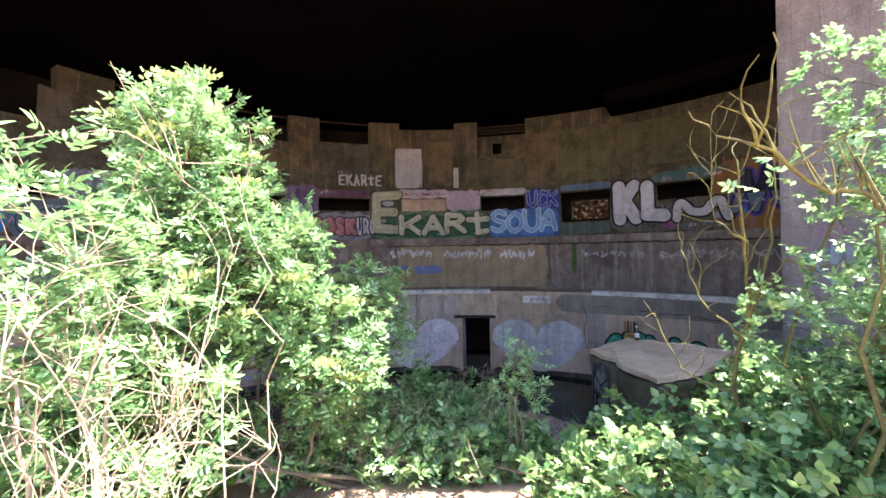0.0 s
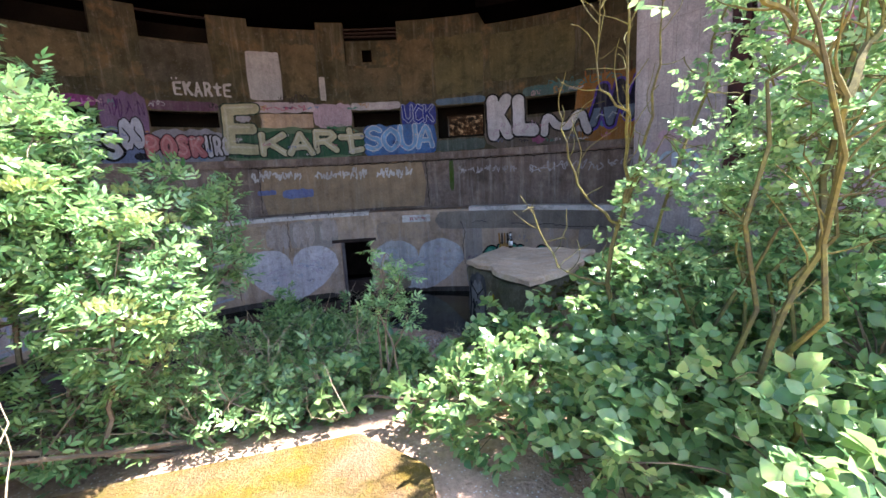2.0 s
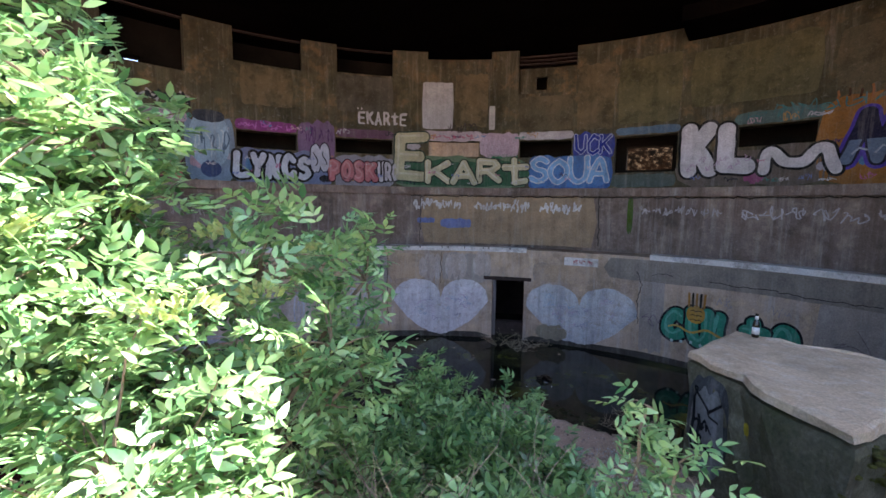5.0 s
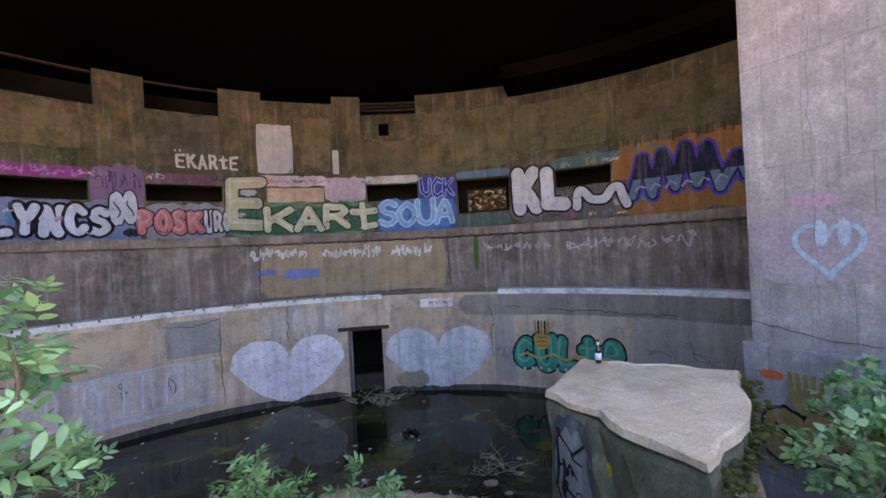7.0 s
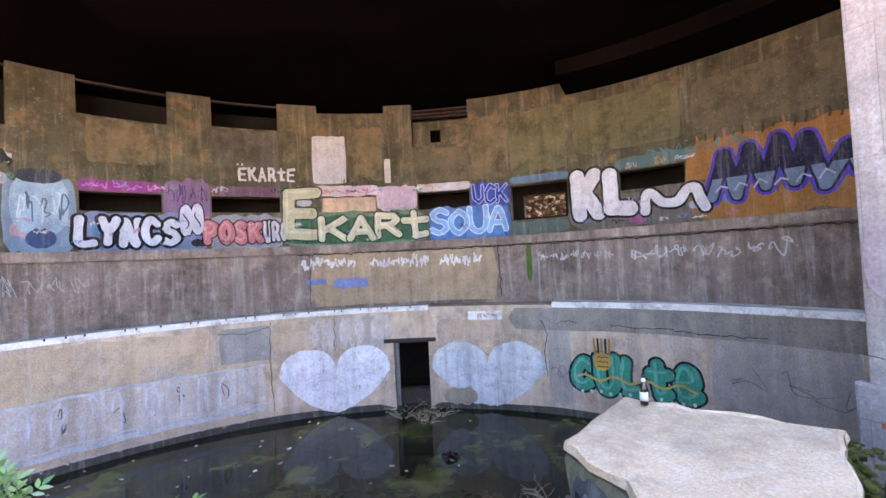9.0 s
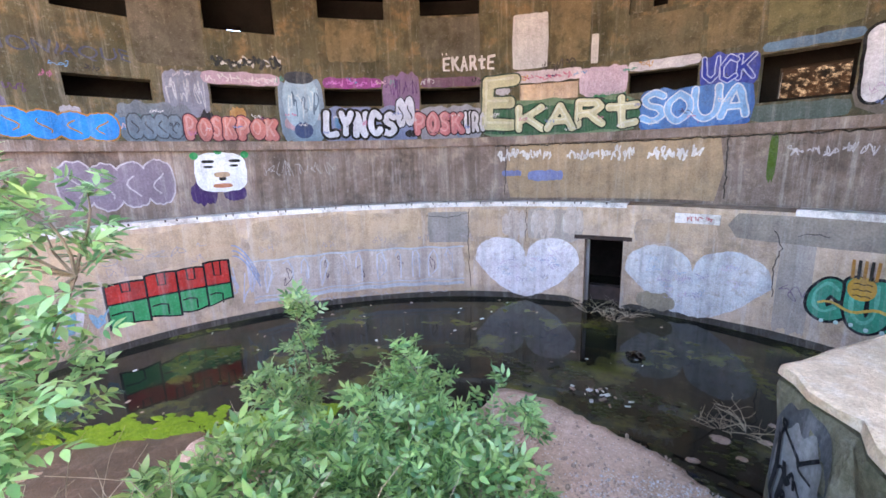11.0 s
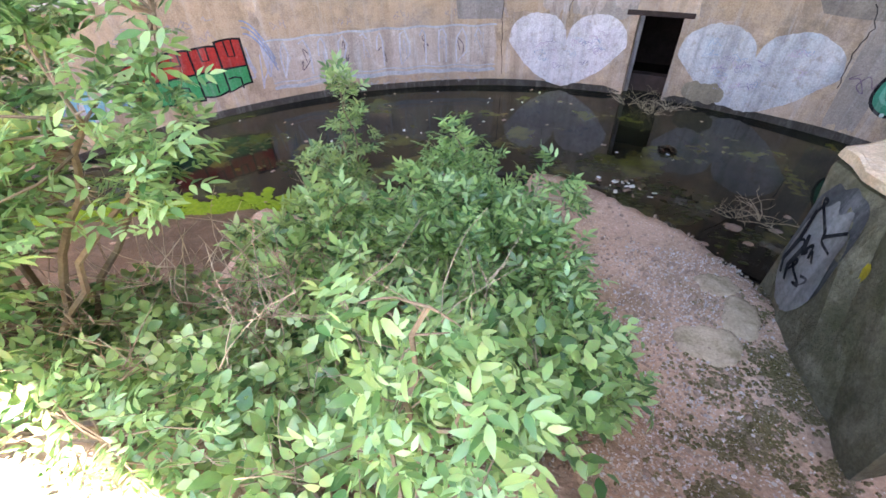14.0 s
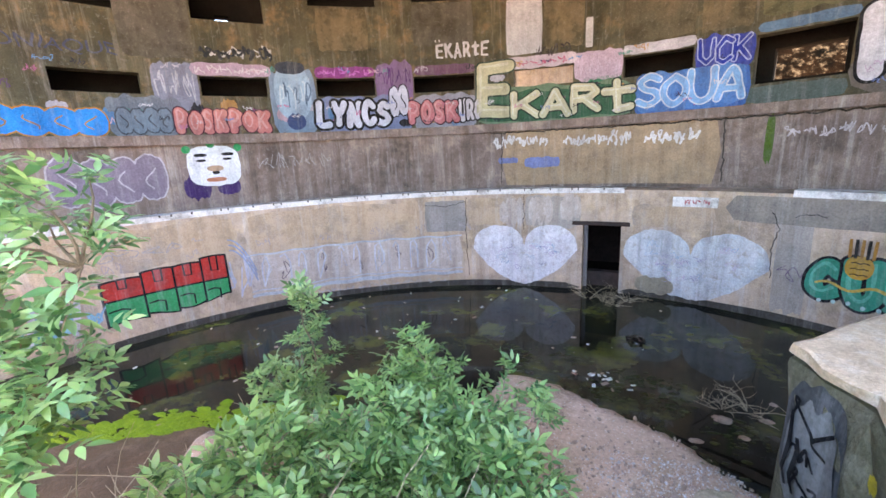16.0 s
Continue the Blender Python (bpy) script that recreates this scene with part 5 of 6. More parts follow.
for i in range(64):
    a = -76.0 + 2.15 * i + rg.uniform(-0.8, 0.8)
    if 18.0 < a < 30.2:
        continue
    free = not any(s[0] - 1.8 < a < s[1] for s in slots + BLIND)
    z = rg.uniform(4.6, 6.3) if free else rg.choice((rg.uniform(4.56, 5.3), rg.uniform(6.24, 6.32)))
    tag("small old tag in faded paint on the band", TOP, a, a + rg.uniform(1.2, 2.4), z, z + rg.uniform(0.14, 0.3), MARKS[i % 8], RT, rg.uniform(0.014, 0.03), 2, 3, 1)
for i in range(46):
    a = -62.0 + 2.4 * i + rg.uniform(-0.9, 0.9)
    if 19.5 < a < 30.4:
        continue
    z = rg.uniform(4.6, 5.35)
    tag("thin fresh tag written across the painted letters", TOP, a, a + rg.uniform(0.8, 1.9), z, z + rg.uniform(0.1, 0.2), OVER[i % 5], RT, rg.uniform(0.01, 0.02), 2, 3, 6.5)
for i in range(34):
    a = -70.0 + 3.6 * i
    if 18.0 < a < 30.2:
        continue
    z = rg.uniform(4.55, 5.2) if any(s[0] - 2.5 < a < s[1] for s in slots + BLIND) else rg.uniform(4.55, 6.0)
    wash("faded cloud of old spray paint on the band", TOP, a, a + rg.uniform(1.2, 2.6), z, z + rg.uniform(0.2, 0.42), tuple(c * 0.8 for c in MARKS[(i * 3) % 8]), 0.5, 0.5, 2.4)
for i in range(14):
    a = -70.0 + 9.0 * i + rg.uniform(-2, 2)
    if -16 < a < 29.0:
        continue
    tag("thin faded scribble on the pit wall", LOW, a, a + 2.4, 1.6, 1.9, (0.42, 0.36, 0.36), RL, 0.012, 2, 3, 1)

# ---- plants ----
rng = np.random.default_rng(5)


def leaflet(length, width, fold=0.18, droop=0.25):
    """A pointed blade folded along its midrib."""
    st = [(.16, .62), (.42, 1.0), (.74, .62)]
    P0 = [(0, 0, 0)]
    for x, w in st:
        P0 += [(x, w, fold * w), (x, 0, 0), (x, -w, fold * w)]
    P0.append((1, 0, 0))
    A = np.array(P0, float)
    x = A[:, 0] * length
    V = np.stack([x, A[:, 1] * width, A[:, 2] * width - droop * A[:, 0] ** 2 * length], 1)
    F = [(0, 2, 1), (0, 3, 2)]
    for i in (1, 4):
        F += [(i, i + 1, i + 4, i + 3), (i + 1, i + 2, i + 5, i + 4)]
    return V, F + [(7, 8, 10), (8, 9, 10)]


def compound(pairs, length, width, spread=62):
    """A leaf of one end leaflet and pairs along a stalk."""
    V, F = [], []
    def put(base, ang, s):
        v, f = leaflet(length * s, width * s)
        c, d = math.cos(radians(ang)), math.sin(radians(ang))
        w = np.stack([v[:, 0] * c - v[:, 1] * d, v[:, 0] * d + v[:, 1] * c, v[:, 2]], 1) + np.array([base, 0, -0.15 * base * base / length])
        o = sum(len(q) for q in V)
        V.append(w)
        F.extend([tuple(i + o for i in g) for g in f])
    stalk = length * 0.55
    for i in range(pairs):
        b = stalk * (0.45 + i * 0.85)
        s = 0.82 + 0.08 * i
        put(b, spread - 8 * i, s)
        put(b, -spread + 8 * i, s)
    put(stalk * (0.45 + max(0, pairs - 1) * 0.85) + stalk * 0.4, 0, 1.0)
    return np.concatenate(V), F


ELDER = compound(2, 0.095, 0.0185)
ELDER_SMALL = compound(2, 0.065, 0.0135)
BRAMBLE = compound(1, 0.085, 0.032, 75)
NETTLE = leaflet(0.10, 0.030)
SPRIG = compound(2, 0.05, 0.014, 70)
BUD = compound(3, 0.014, 0.006, 50)


def scatter(name, template, pos, dirs, scale, mat, parent, roll=1.0):
    """Leaves at pos, pointing along dirs, faces mostly up."""
    tv, tf = template
    n = len(pos)
    if n == 0:
        return None
    d = dirs / np.linalg.norm(dirs, axis=1, keepdims=True)
    up = np.tile(np.array([0, 0, 1.0]), (n, 1)) + rng.normal(0, roll * 0.6, (n, 3))
    y = np.cross(up, d)
    y /= np.linalg.norm(y, axis=1, keepdims=True) + 1e-9
    z = np.cross(d, y)
    M = np.stack([d, y, z], 1) * scale[:, None, None]
    V = np.einsum('vk,nkj->nvj', tv, M) + pos[:, None, :]
    k = len(tv)
    me = bpy.data.meshes.new(name)
    loops = np.concatenate([np.array(f) for f in tf])
    sizes = np.array([len(f) for f in tf])
    allloops = (loops[None, :] + (np.arange(n) * k)[:, None]).ravel()
    counts = np.tile(sizes, n)
    me.vertices.add(n * k)
    me.vertices.foreach_set("co", V.astype(np.float32).ravel())
    me.loops.add(len(allloops))
    me.loops.foreach_set("vertex_index", allloops.astype(np.int32))
    me.polygons.add(len(counts))
    me.polygons.foreach_set("loop_start", np.concatenate([[0], np.cumsum(counts)[:-1]]).astype(np.int32))
    me.update(calc_edges=True)
    me.validate()
    me.materials.append(mat)
    ob = new(name, me)
    on(ob, parent)
    return ob


def tube_mesh(paths, sides=5):
    """Tapered stems through points with radii."""
    V, F = [], []
    for pts, r0, r1 in paths:
        pts = [Vector(p) for p in pts]
        base = len(V)
        for i, p in enumerate(pts):
            d = (pts[min(i + 1, len(pts) - 1)] - pts[max(i - 1, 0)]).normalized()
            a = d.orthogonal().normalized()
            b = d.cross(a)
            r = r0 + (r1 - r0) * i / (len(pts) - 1)
            for s in range(sides):
                t = 2 * math.pi * s / sides
                V.append(tuple(p + a * (r * math.cos(t)) + b * (r * math.sin(t))))
            if i:
                for s in range(sides):
                    q = base + (i - 1) * sides
                    F.append((q + s, q + (s + 1) % sides, q + sides + (s + 1) % sides, q + sides + s))
    return V, F


def bend(p, q, sag, n, rnd, wob):
    p, q = Vector(p), Vector(q)
    out = []
    L = (q - p).length
    off = Vector((rnd.uniform(-1, 1), rnd.uniform(-1, 1), rnd.uniform(-1, 1)))
    for i in range(n + 1):
        t = i / n
        c = p.lerp(q, t) + Vector((0, 0, sag * L * math.sin(math.pi * t)))
        c += off * (wob * L * math.sin(math.pi * t)) + Vector((rnd.uniform(-1, 1), rnd.uniform(-1, 1), rnd.uniform(-1, 1))) * wob * 0.18 * L * (0 < i < n)
        out.append(c)
    return out


def shrub(name, label, category, base, blobs, sprays, template, mat, bark, leaves=5, size=1.0, stem_r=0.012, seed=1, droop=0.2, buds=0, trunks=4, up=0.35, gnarl=0.10, canes=()):
    """A plant whose stems run from its base to sprays of leaves spread through rounded masses."""
    rnd = random.Random(seed)
    root = tagged(new(name), label, category)
    root.location = (base[0], base[1], ground_z(base[0], base[1]))
    vol = [b[3] * b[4] * b[5] for b in blobs]
    tips = []
    for b, v in zip(blobs, vol):
        for _ in range(max(3, round(sprays * v / sum(vol)))):
            while True:
                u = Vector((rnd.uniform(-1, 1), rnd.uniform(-1, 1), rnd.uniform(-1, 1)))
                if 0.25 < u.length < 1.0:
                    break
            u *= 1.0 + 0.25 * noise.noise(u * 2.3 + Vector((seed, 0, 0)))
            p = Vector((b[0] + u.x * b[3], b[1] + u.y * b[4], b[2] + u.z * b[5]))
            if p.z > ground_z(p.x, p.y) + 0.05:
                tips.append((p, u))
    origin = Vector(root.location)
    knots = []
    limbs = []
    for i in range(trunks):
        b = blobs[i % len(blobs)]
        k = Vector((b[0], b[1], b[2])) + Vector((rnd.uniform(-.3, .3) * b[3], rnd.uniform(-.3, .3) * b[4], rnd.uniform(-.4, .3) * b[5]))
        start = origin + Vector((rnd.uniform(-.12, .12), rnd.uniform(-.12, .12), -0.05))
        path = bend(start, k, 0.05, 9, rnd, gnarl)
        limbs.append((path, stem_r * 1.9, stem_r * 0.8))
        knots += path[3:]
    for pts, r0, r1 in canes:
        path = curve_through([p[:2] for p in pts], 5)
        heights = curve_through([(p[2], 0) for p in pts], 5)
        path = [Vector((a[0], a[1], h[0])) + Vector((rnd.gauss(0, .006), rnd.gauss(0, .006), rnd.gauss(0, .006))) for a, h in zip(path, heights)]
        limbs.append((path, r0, r1))
        knots += path[4:]
        for q in path[4:] + path[9::2]:
            e = q + Vector((rnd.uniform(-.18, .18), rnd.uniform(-.14, .14), rnd.uniform(.02, .28)))
            limbs.append((bend(q, e, 0.05, 5, rnd, 0.16), r1 * 0.8, 0.0016))
            knots.append(e)
    for p, u in tips[::2]:
        near = min(knots, key=lambda k: (k - p).length)
        limbs.append((bend(near, p, 0.06, 5, rnd, 0.10), stem_r * 0.55, stem_r * 0.2))
    V, F = tube_mesh(limbs)
    st = mesh_obj("trunk", V, F, bark)
    on(st, root)
    pos, dirs, sc = [], [], []
    for p, u in tips:
        for _ in range(leaves):
            d = Vector((rnd.uniform(-1, 1), rnd.uniform(-1, 1), rnd.uniform(-0.3, 1) * 0.5)) + u * 0.5 + Vector((0, 0, up - droop))
            if d.length < 0.1:
                continue
            d.normalize()
            pos.append(p - d * 0.03 + Vector((rnd.gauss(0, 0.035), rnd.gauss(0, 0.035), rnd.gauss(0, 0.035))))
            dirs.append(d)
            sc.append(size * rnd.uniform(0.55, 1.2))
    scatter("crown", template, np.array(pos), np.array(dirs), np.array(sc), mat, root)
    if buds:
        bp, bd = [], []
        for p, u in rnd.sample(tips, min(buds, len(tips))):
            for _ in range(45):
                o = Vector((rnd.gauss(0, 0.045), rnd.gauss(0, 0.045), 0.05 + rnd.gauss(0, 0.012)))
                bp.append(p + o)
                bd.append(Vector((o.x, o.y, 0.08)) + Vector((0.001, 0, 0)))
        scatter("flower_head", BUD, np.array(bp), np.array(bd), np.ones(len(bp)), FLOWER, root)
    return root


shrub("elder_bush", "tall leafy elder bush with flower buds on the bank", "bush", (-1.7, 2.85),
      [(-2.15, 2.75, 4.4, .5, .5, .7), (-1.8, 2.75, 3.85, .5, .45, .55), (-1.27, 2.72, 3.35, .4, .32, .45), (-1.55, 3.0, 3.4, .45, .32, .45), (-1.17, 3.08, 3.72, .22, .2, .2), (-1.58, 2.95, 4.05, .28, .25, .3), (-1.0, 3.15, 3.35, .22, .2, .2), (-1.0, 3.38, 3.65, .2, .2, .22), (-0.95, 3.28, 3.32, .2, .18, .18), (-2.3, 2.75, 4.8, .35, .35, .3), (-2.4, 2.6, 3.5, .6, .6, .9), (-2.5, 3.6, 3.7, .4, .35, .7)],
      2300, ELDER, LEAF_ELDER, BARK, leaves=6, seed=3, buds=110, trunks=11, stem_r=0.009, size=0.56)
shrub("elder_undergrowth", "fresh low elder and nettles behind the slab", "undergrowth", (-1.0, 2.85),
      [(-1.8, 2.78, 2.7, .7, .2, .4), (-1.0, 2.8, 2.6, .45, .18, .25), (-2.6, 2.0, 2.9, .5, .7, .5)],
      460, ELDER, LEAF_ELDER, BARK, leaves=6, seed=9, trunks=8, size=0.58, stem_r=0.007)
shrub("mossy_shrub", "shrub with lichen-yellow branches and fresh leaves", "shrub", (1.15, 1.75),
      [(1.8, 2.05, 4.05, .45, .45, .55), (2.3, 2.2, 3.6, .55, .6, .7), (1.2, 2.35, 3.4, .25, .22, .35), (1.6, 1.7, 4.4, .45, .4, .3), (1.75, 2.1, 4.8, .5, .4, .4), (2.6, 1.7, 4.3, .6, .5, .8), (1.35, 1.5, 3.7, .3, .2, .4), (1.3, 1.95, 3.6, .4, .4, .5), (1.5, 1.6, 4.0, .35, .35, .45), (0.75, 1.38, 4.22, .25, .1, .08)],
      1000, SPRIG, LEAF_ELDER, BARK_MOSS, leaves=5, seed=12, trunks=12, stem_r=0.006, size=0.8, gnarl=0.17,
      canes=[([(1.05, 1.65, 2.4), (1.0, 1.5, 3.1), (1.12, 1.44, 3.6), (1.07, 1.40, 3.94), (0.87, 1.40, 4.12), (0.62, 1.3, 4.14), (0.36, 1.2, 4.28)], .012, .005),
             ([(1.1, 1.42, 3.85), (1.3, 1.5, 4.1), (1.6, 1.6, 4.25), (1.95, 1.7, 4.5)], .015, .006), ([(1.12, 1.45, 3.5), (1.35, 1.6, 3.8), (1.45, 1.6, 4.4), (1.4, 1.5, 5.0)], .013, .005),
             ([(1.15, 2.2, 2.5), (1.02, 2.3, 3.2), (1.07, 2.26, 3.64), (0.95, 2.1, 4.0), (0.82, 1.95, 4.35)], .015, .004), ([(1.07, 2.26, 3.6), (1.15, 2.2, 4.0), (1.1, 2.1, 4.5)], .01, .003),
             ([(1.05, 2.28, 3.5), (0.85, 2.3, 3.7), (0.72, 2.25, 4.0)], .008, .003), ([(1.0, 2.3, 3.2), (0.8, 2.4, 3.3), (0.7, 2.5, 3.6)], .008, .003), ([(0.95, 2.1, 4.0), (0.8, 2.1, 4.15), (0.75, 2.0, 4.4)], .006, .002)])
shrub("bramble_patch", "glossy bramble and nettle thicket beside the path", "bramble", (1.2, 1.7),
      [(1.0, 1.85, 2.78, .55, .6, .45), (1.75, 1.5, 2.9, .6, .7, .5), (0.95, 1.1, 2.78, .35, .4, .42), (0.45, 2.35, 2.62, .4, .4, .34), (1.6, 2.7, 2.85, .6, .4, .45), (2.4, 2.4, 3.0, .5, .6, .5), (0.75, 2.9, 2.6, .4, .3, .35), (0.12, 2.75, 2.5, .32, .3, .2), (-0.35, 2.98, 2.55, .5, .22, .2)],
      1500, BRAMBLE, LEAF_BRAMBLE, BARK, leaves=6, seed=21, trunks=10, size=0.76, stem_r=0.009)
shrub("bramble_patch", "trailing bramble growing against the concrete block", "bramble", (2.75, 4.1),
      [(2.45, 4.0, 2.62, .42, .3, .32), (3.0, 4.2, 2.75, .4, .4, .35), (3.2, 4.3, 2.45, .6, .45, .45), (3.6, 3.6, 2.5, .6, .5, .4)],
      420, BRAMBLE, LEAF_BRAMBLE, TWIG, leaves=5, seed=25, trunks=8, size=0.72, stem_r=0.007)
shrub("bramble_patch", "low bramble leaves over the dry ground", "bramble", (-1.2, 3.1),
      [(-1.4, 3.08, 2.5, .45, .22, .2), (-0.8, 3.1, 2.52, .4, .2, .2), (-1.5, 3.3, 2.4, .3, .2, .15)], 260, BRAMBLE, LEAF_BRAMBLE, TWIG, leaves=6, seed=27, trunks=8, size=0.6, stem_r=0.005)
shrub("elder_sapling", "single young sapling with pale glossy leaves", "sapling", (0.0, 2.99),
      [(-0.04, 3.02, 3.32, .12, .08, .07), (0.04, 3.0, 3.18, .14, .1, .12), (-0.08, 2.98, 3.02, .12, .1, .12), (0.1, 3.0, 2.95, .1, .1, .12)], 46, ELDER, LEAF_ELDER, BARK, leaves=4, seed=31, trunks=4, size=0.44, stem_r=0.005)
shrub("elder_bush", "low green elder bush covering the gravel mound", "bush", (-0.6, 4.2),
      [(-0.9, 5.15, 2.3, .3, .28, .32), (-0.22, 5.15, 2.2, .22, .22, .33), (-0.75, 4.6, 2.15, .6, .5, .4), (-0.25, 4.35, 2.1, .5, .5, .4), (0.1, 4.0, 2.05, .38, .38, .32), (-1.2, 3.95, 2.25, .5, .45, .35), (-0.45, 3.55, 2.3, .65, .32, .3)],
      760, ELDER, LEAF_NETTLE, TWIG, leaves=6, seed=41, trunks=14, size=0.82, stem_r=0.010)
shrub("nettle_clump", "fresh nettles at the foot of the mound bush", "nettles", (0.1, 3.7),
      [(0.05, 3.65, 2.3, .35, .3, .22), (-0.5, 3.3, 2.45, .4, .22, .2), (0.3, 4.05, 2.0, .2, .3, .22)], 260, NETTLE, LEAF_NETTLE, TWIG, leaves=8, seed=44, trunks=6, size=0.75, stem_r=0.005)
shrub("elder_sapling", "slender dark sapling at the mound edge", "sapling", (-1.75, 5.1),
      [(-1.75, 5.1, 2.55, .2, .2, .4), (-1.8, 4.9, 2.1, .3, .3, .35)], 60, ELDER_SMALL, LEAF_BRAMBLE, BARK, leaves=6, seed=47, trunks=3, size=1.1, stem_r=0.006)


def dry_brush(label, n, x0, x1, y0, y1, h0, h1, lean, seed, limit=None):
    """A tangle of dry stems, each with a few side twigs."""
    rnd = random.Random(seed)
    root = tagged(new("dry_brush"), label, "dead stems")
    twigs = []
    cx, cy = (x0 + x1) / 2, (y0 + y1) / 2
    root.location = (cx, cy, ground_z(cx, cy))
    for i in range(n):
        x, y = rnd.uniform(x0, x1), rnd.uniform(y0, y1)
        b = Vector((x, y, ground_z(x, y) - 0.05))
        q = b + Vector((rnd.uniform(-lean, lean * 0.7), rnd.uniform(-lean, lean), rnd.uniform(h0, h1)))
        if limit is not None and q.x > limit:
            q.x = limit - rnd.random() * 0.2
        main = bend(b, q, 0.0, 12, rnd, 0.2)
        on(mesh_obj("stem", *tube_mesh([(main, rnd.uniform(.003, .007), .0012)], 5), TWIG), root)
        for _ in range(10):
            s = main[rnd.randint(3, 11)]
            e = s + Vector((rnd.uniform(-.3, .22), rnd.uniform(-.3, .3), rnd.uniform(-.05, .35)))
            if limit is not None and e.x > limit + 0.1:
                continue
            twigs.append((bend(s, e, 0.0, 4, rnd, 0.14), .0026, .001))
    tagged(on(mesh_obj("twig", *tube_mesh(twigs, 4), TWIG), root), "fine dry side twigs", kind="stuff")


dry_brush("tangle of pale dry stems beside the path", 78, -2.8, -1.3, 0.6, 1.7, 0.8, 2.2, 0.6, 8, -1.2)
dry_brush("low dry twigs under the mound bush", 30, -1.7, -0.2, 3.3, 4.2, 0.25, 0.75, 0.7, 15)
dry_brush("dry dead twigs among fresh leaves", 34, -1.7, -0.3, 2.95, 3.6, 0.25, 0.65, 0.5, 16)
shrub("elder_bush", "sunlit elder shoots among dry stems", "bush", (-2.0, 1.6),
      [(-2.1, 1.7, 3.9, .6, .4, .7), (-1.75, 1.9, 3.1, .4, .35, .5), (-2.6, 1.4, 3.4, .5, .5, .8)], 240, ELDER, LEAF_ELDER, TWIG, leaves=5, seed=52, trunks=8, size=0.7, stem_r=0.006)

# ---- small things ----
def lathe(name, prof, mat, parent, at, label="", n=16):
    V, F = [], []
    for r, z in prof:
        for s in range(n):
            t = 2 * math.pi * s / n
            V.append((at[0] + r * math.cos(t), at[1] + r * math.sin(t), at[2] + z))
    for i in range(len(prof) - 1):
        for s in range(n):
            F.append((i * n + s, i * n + (s + 1) % n, (i + 1) * n + (s + 1) % n, (i + 1) * n + s))
    F.append(tuple(range(n))[::-1])
    F.append(tuple((len(prof) - 1) * n + s for s in range(n)))
    ob = mesh_obj(name, V, F, mat, smooth=True)
    on(ob, parent)
    if label:
        ob["label"] = label
    return ob


B = (2.08, 5.98, 2.695)
bottle = tagged(new("beer_bottle"), "empty brown glass beer bottle standing on the block", "bottle")
bottle.location = B
lathe("body", [(.026, 0), (.030, .005), (.030, .118), (.026, .142), (.0135, .17), (.0125, .215), (.014, .218), (.014, .228), (.011, .228)], GLASS_BROWN, bottle, B)
lathe("label", [(.0306, .035), (.0306, .10)], LABEL, bottle, B, "white paper label")
lathe("neck_label", [(.0142, .175), (.0135, .205)], LABEL, bottle, B, "pale neck foil")


def pebbles(name, label, mat, n, place, s0, s1, seed):
    rnd = random.Random(seed)
    ico = bmesh.new()
    bmesh.ops.create_icosphere(ico, subdivisions=1, radius=1.0)
    tv = [v.co.copy() for v in ico.verts]
    tf = [tuple(v.index for v in f.verts) for f in ico.faces]
    ico.free()
    V, F = [], []
    for _ in range(n):
        x, y = place(rnd)
        s = rnd.uniform(s0, s1) * (1 if rnd.random() < 0.9 else 1.9)
        m = Matrix.Translation((x, y, ground_z(x, y) + s * 0.25)) @ Euler((rnd.random() * 6, rnd.random() * 6, rnd.random() * 6)).to_matrix().to_4x4() @ Matrix.Diagonal((s, s * rnd.uniform(.6, 1), s * rnd.uniform(.35, .7), 1))
        o = len(V)
        V += [tuple(m @ (c * (1 + 0.3 * noise.noise(c * 2 + Vector((x * 9, y * 9, 0)))))) for c in tv]
        F += [tuple(i + o for i in f) for f in tf]
    return tagged(mesh_obj(name, V, F, mat), label, "pebbles", kind="stuff")


STONE = material("pale_pebble", [(0.55, 0.50, 0.46), (0.36, 0.30, 0.27), (0.66, 0.62, 0.58)], scale=14.0, fine=70)
STONE2 = material("brown_pebble", [(0.42, 0.30, 0.23), (0.28, 0.20, 0.155)], scale=14.0, fine=70)
mound = lambda r: (r.gauss(0.75, 0.32), r.uniform(3.2, 5.6))
pebbles("pebbles", "pale gravel scattered on the mound", STONE, 4800, mound, 0.003, 0.009, 3)
pebbles("pebbles", "brown gravel scattered on the mound", STONE2, 1800, mound, 0.004, 0.014, 4)
pebbles("pebbles", "small stones along the mound rim", STONE2, 500, lambda r: (r.uniform(-1.8, 1.1), r.uniform(5.0, 6.2)), 0.005, 0.018, 5)

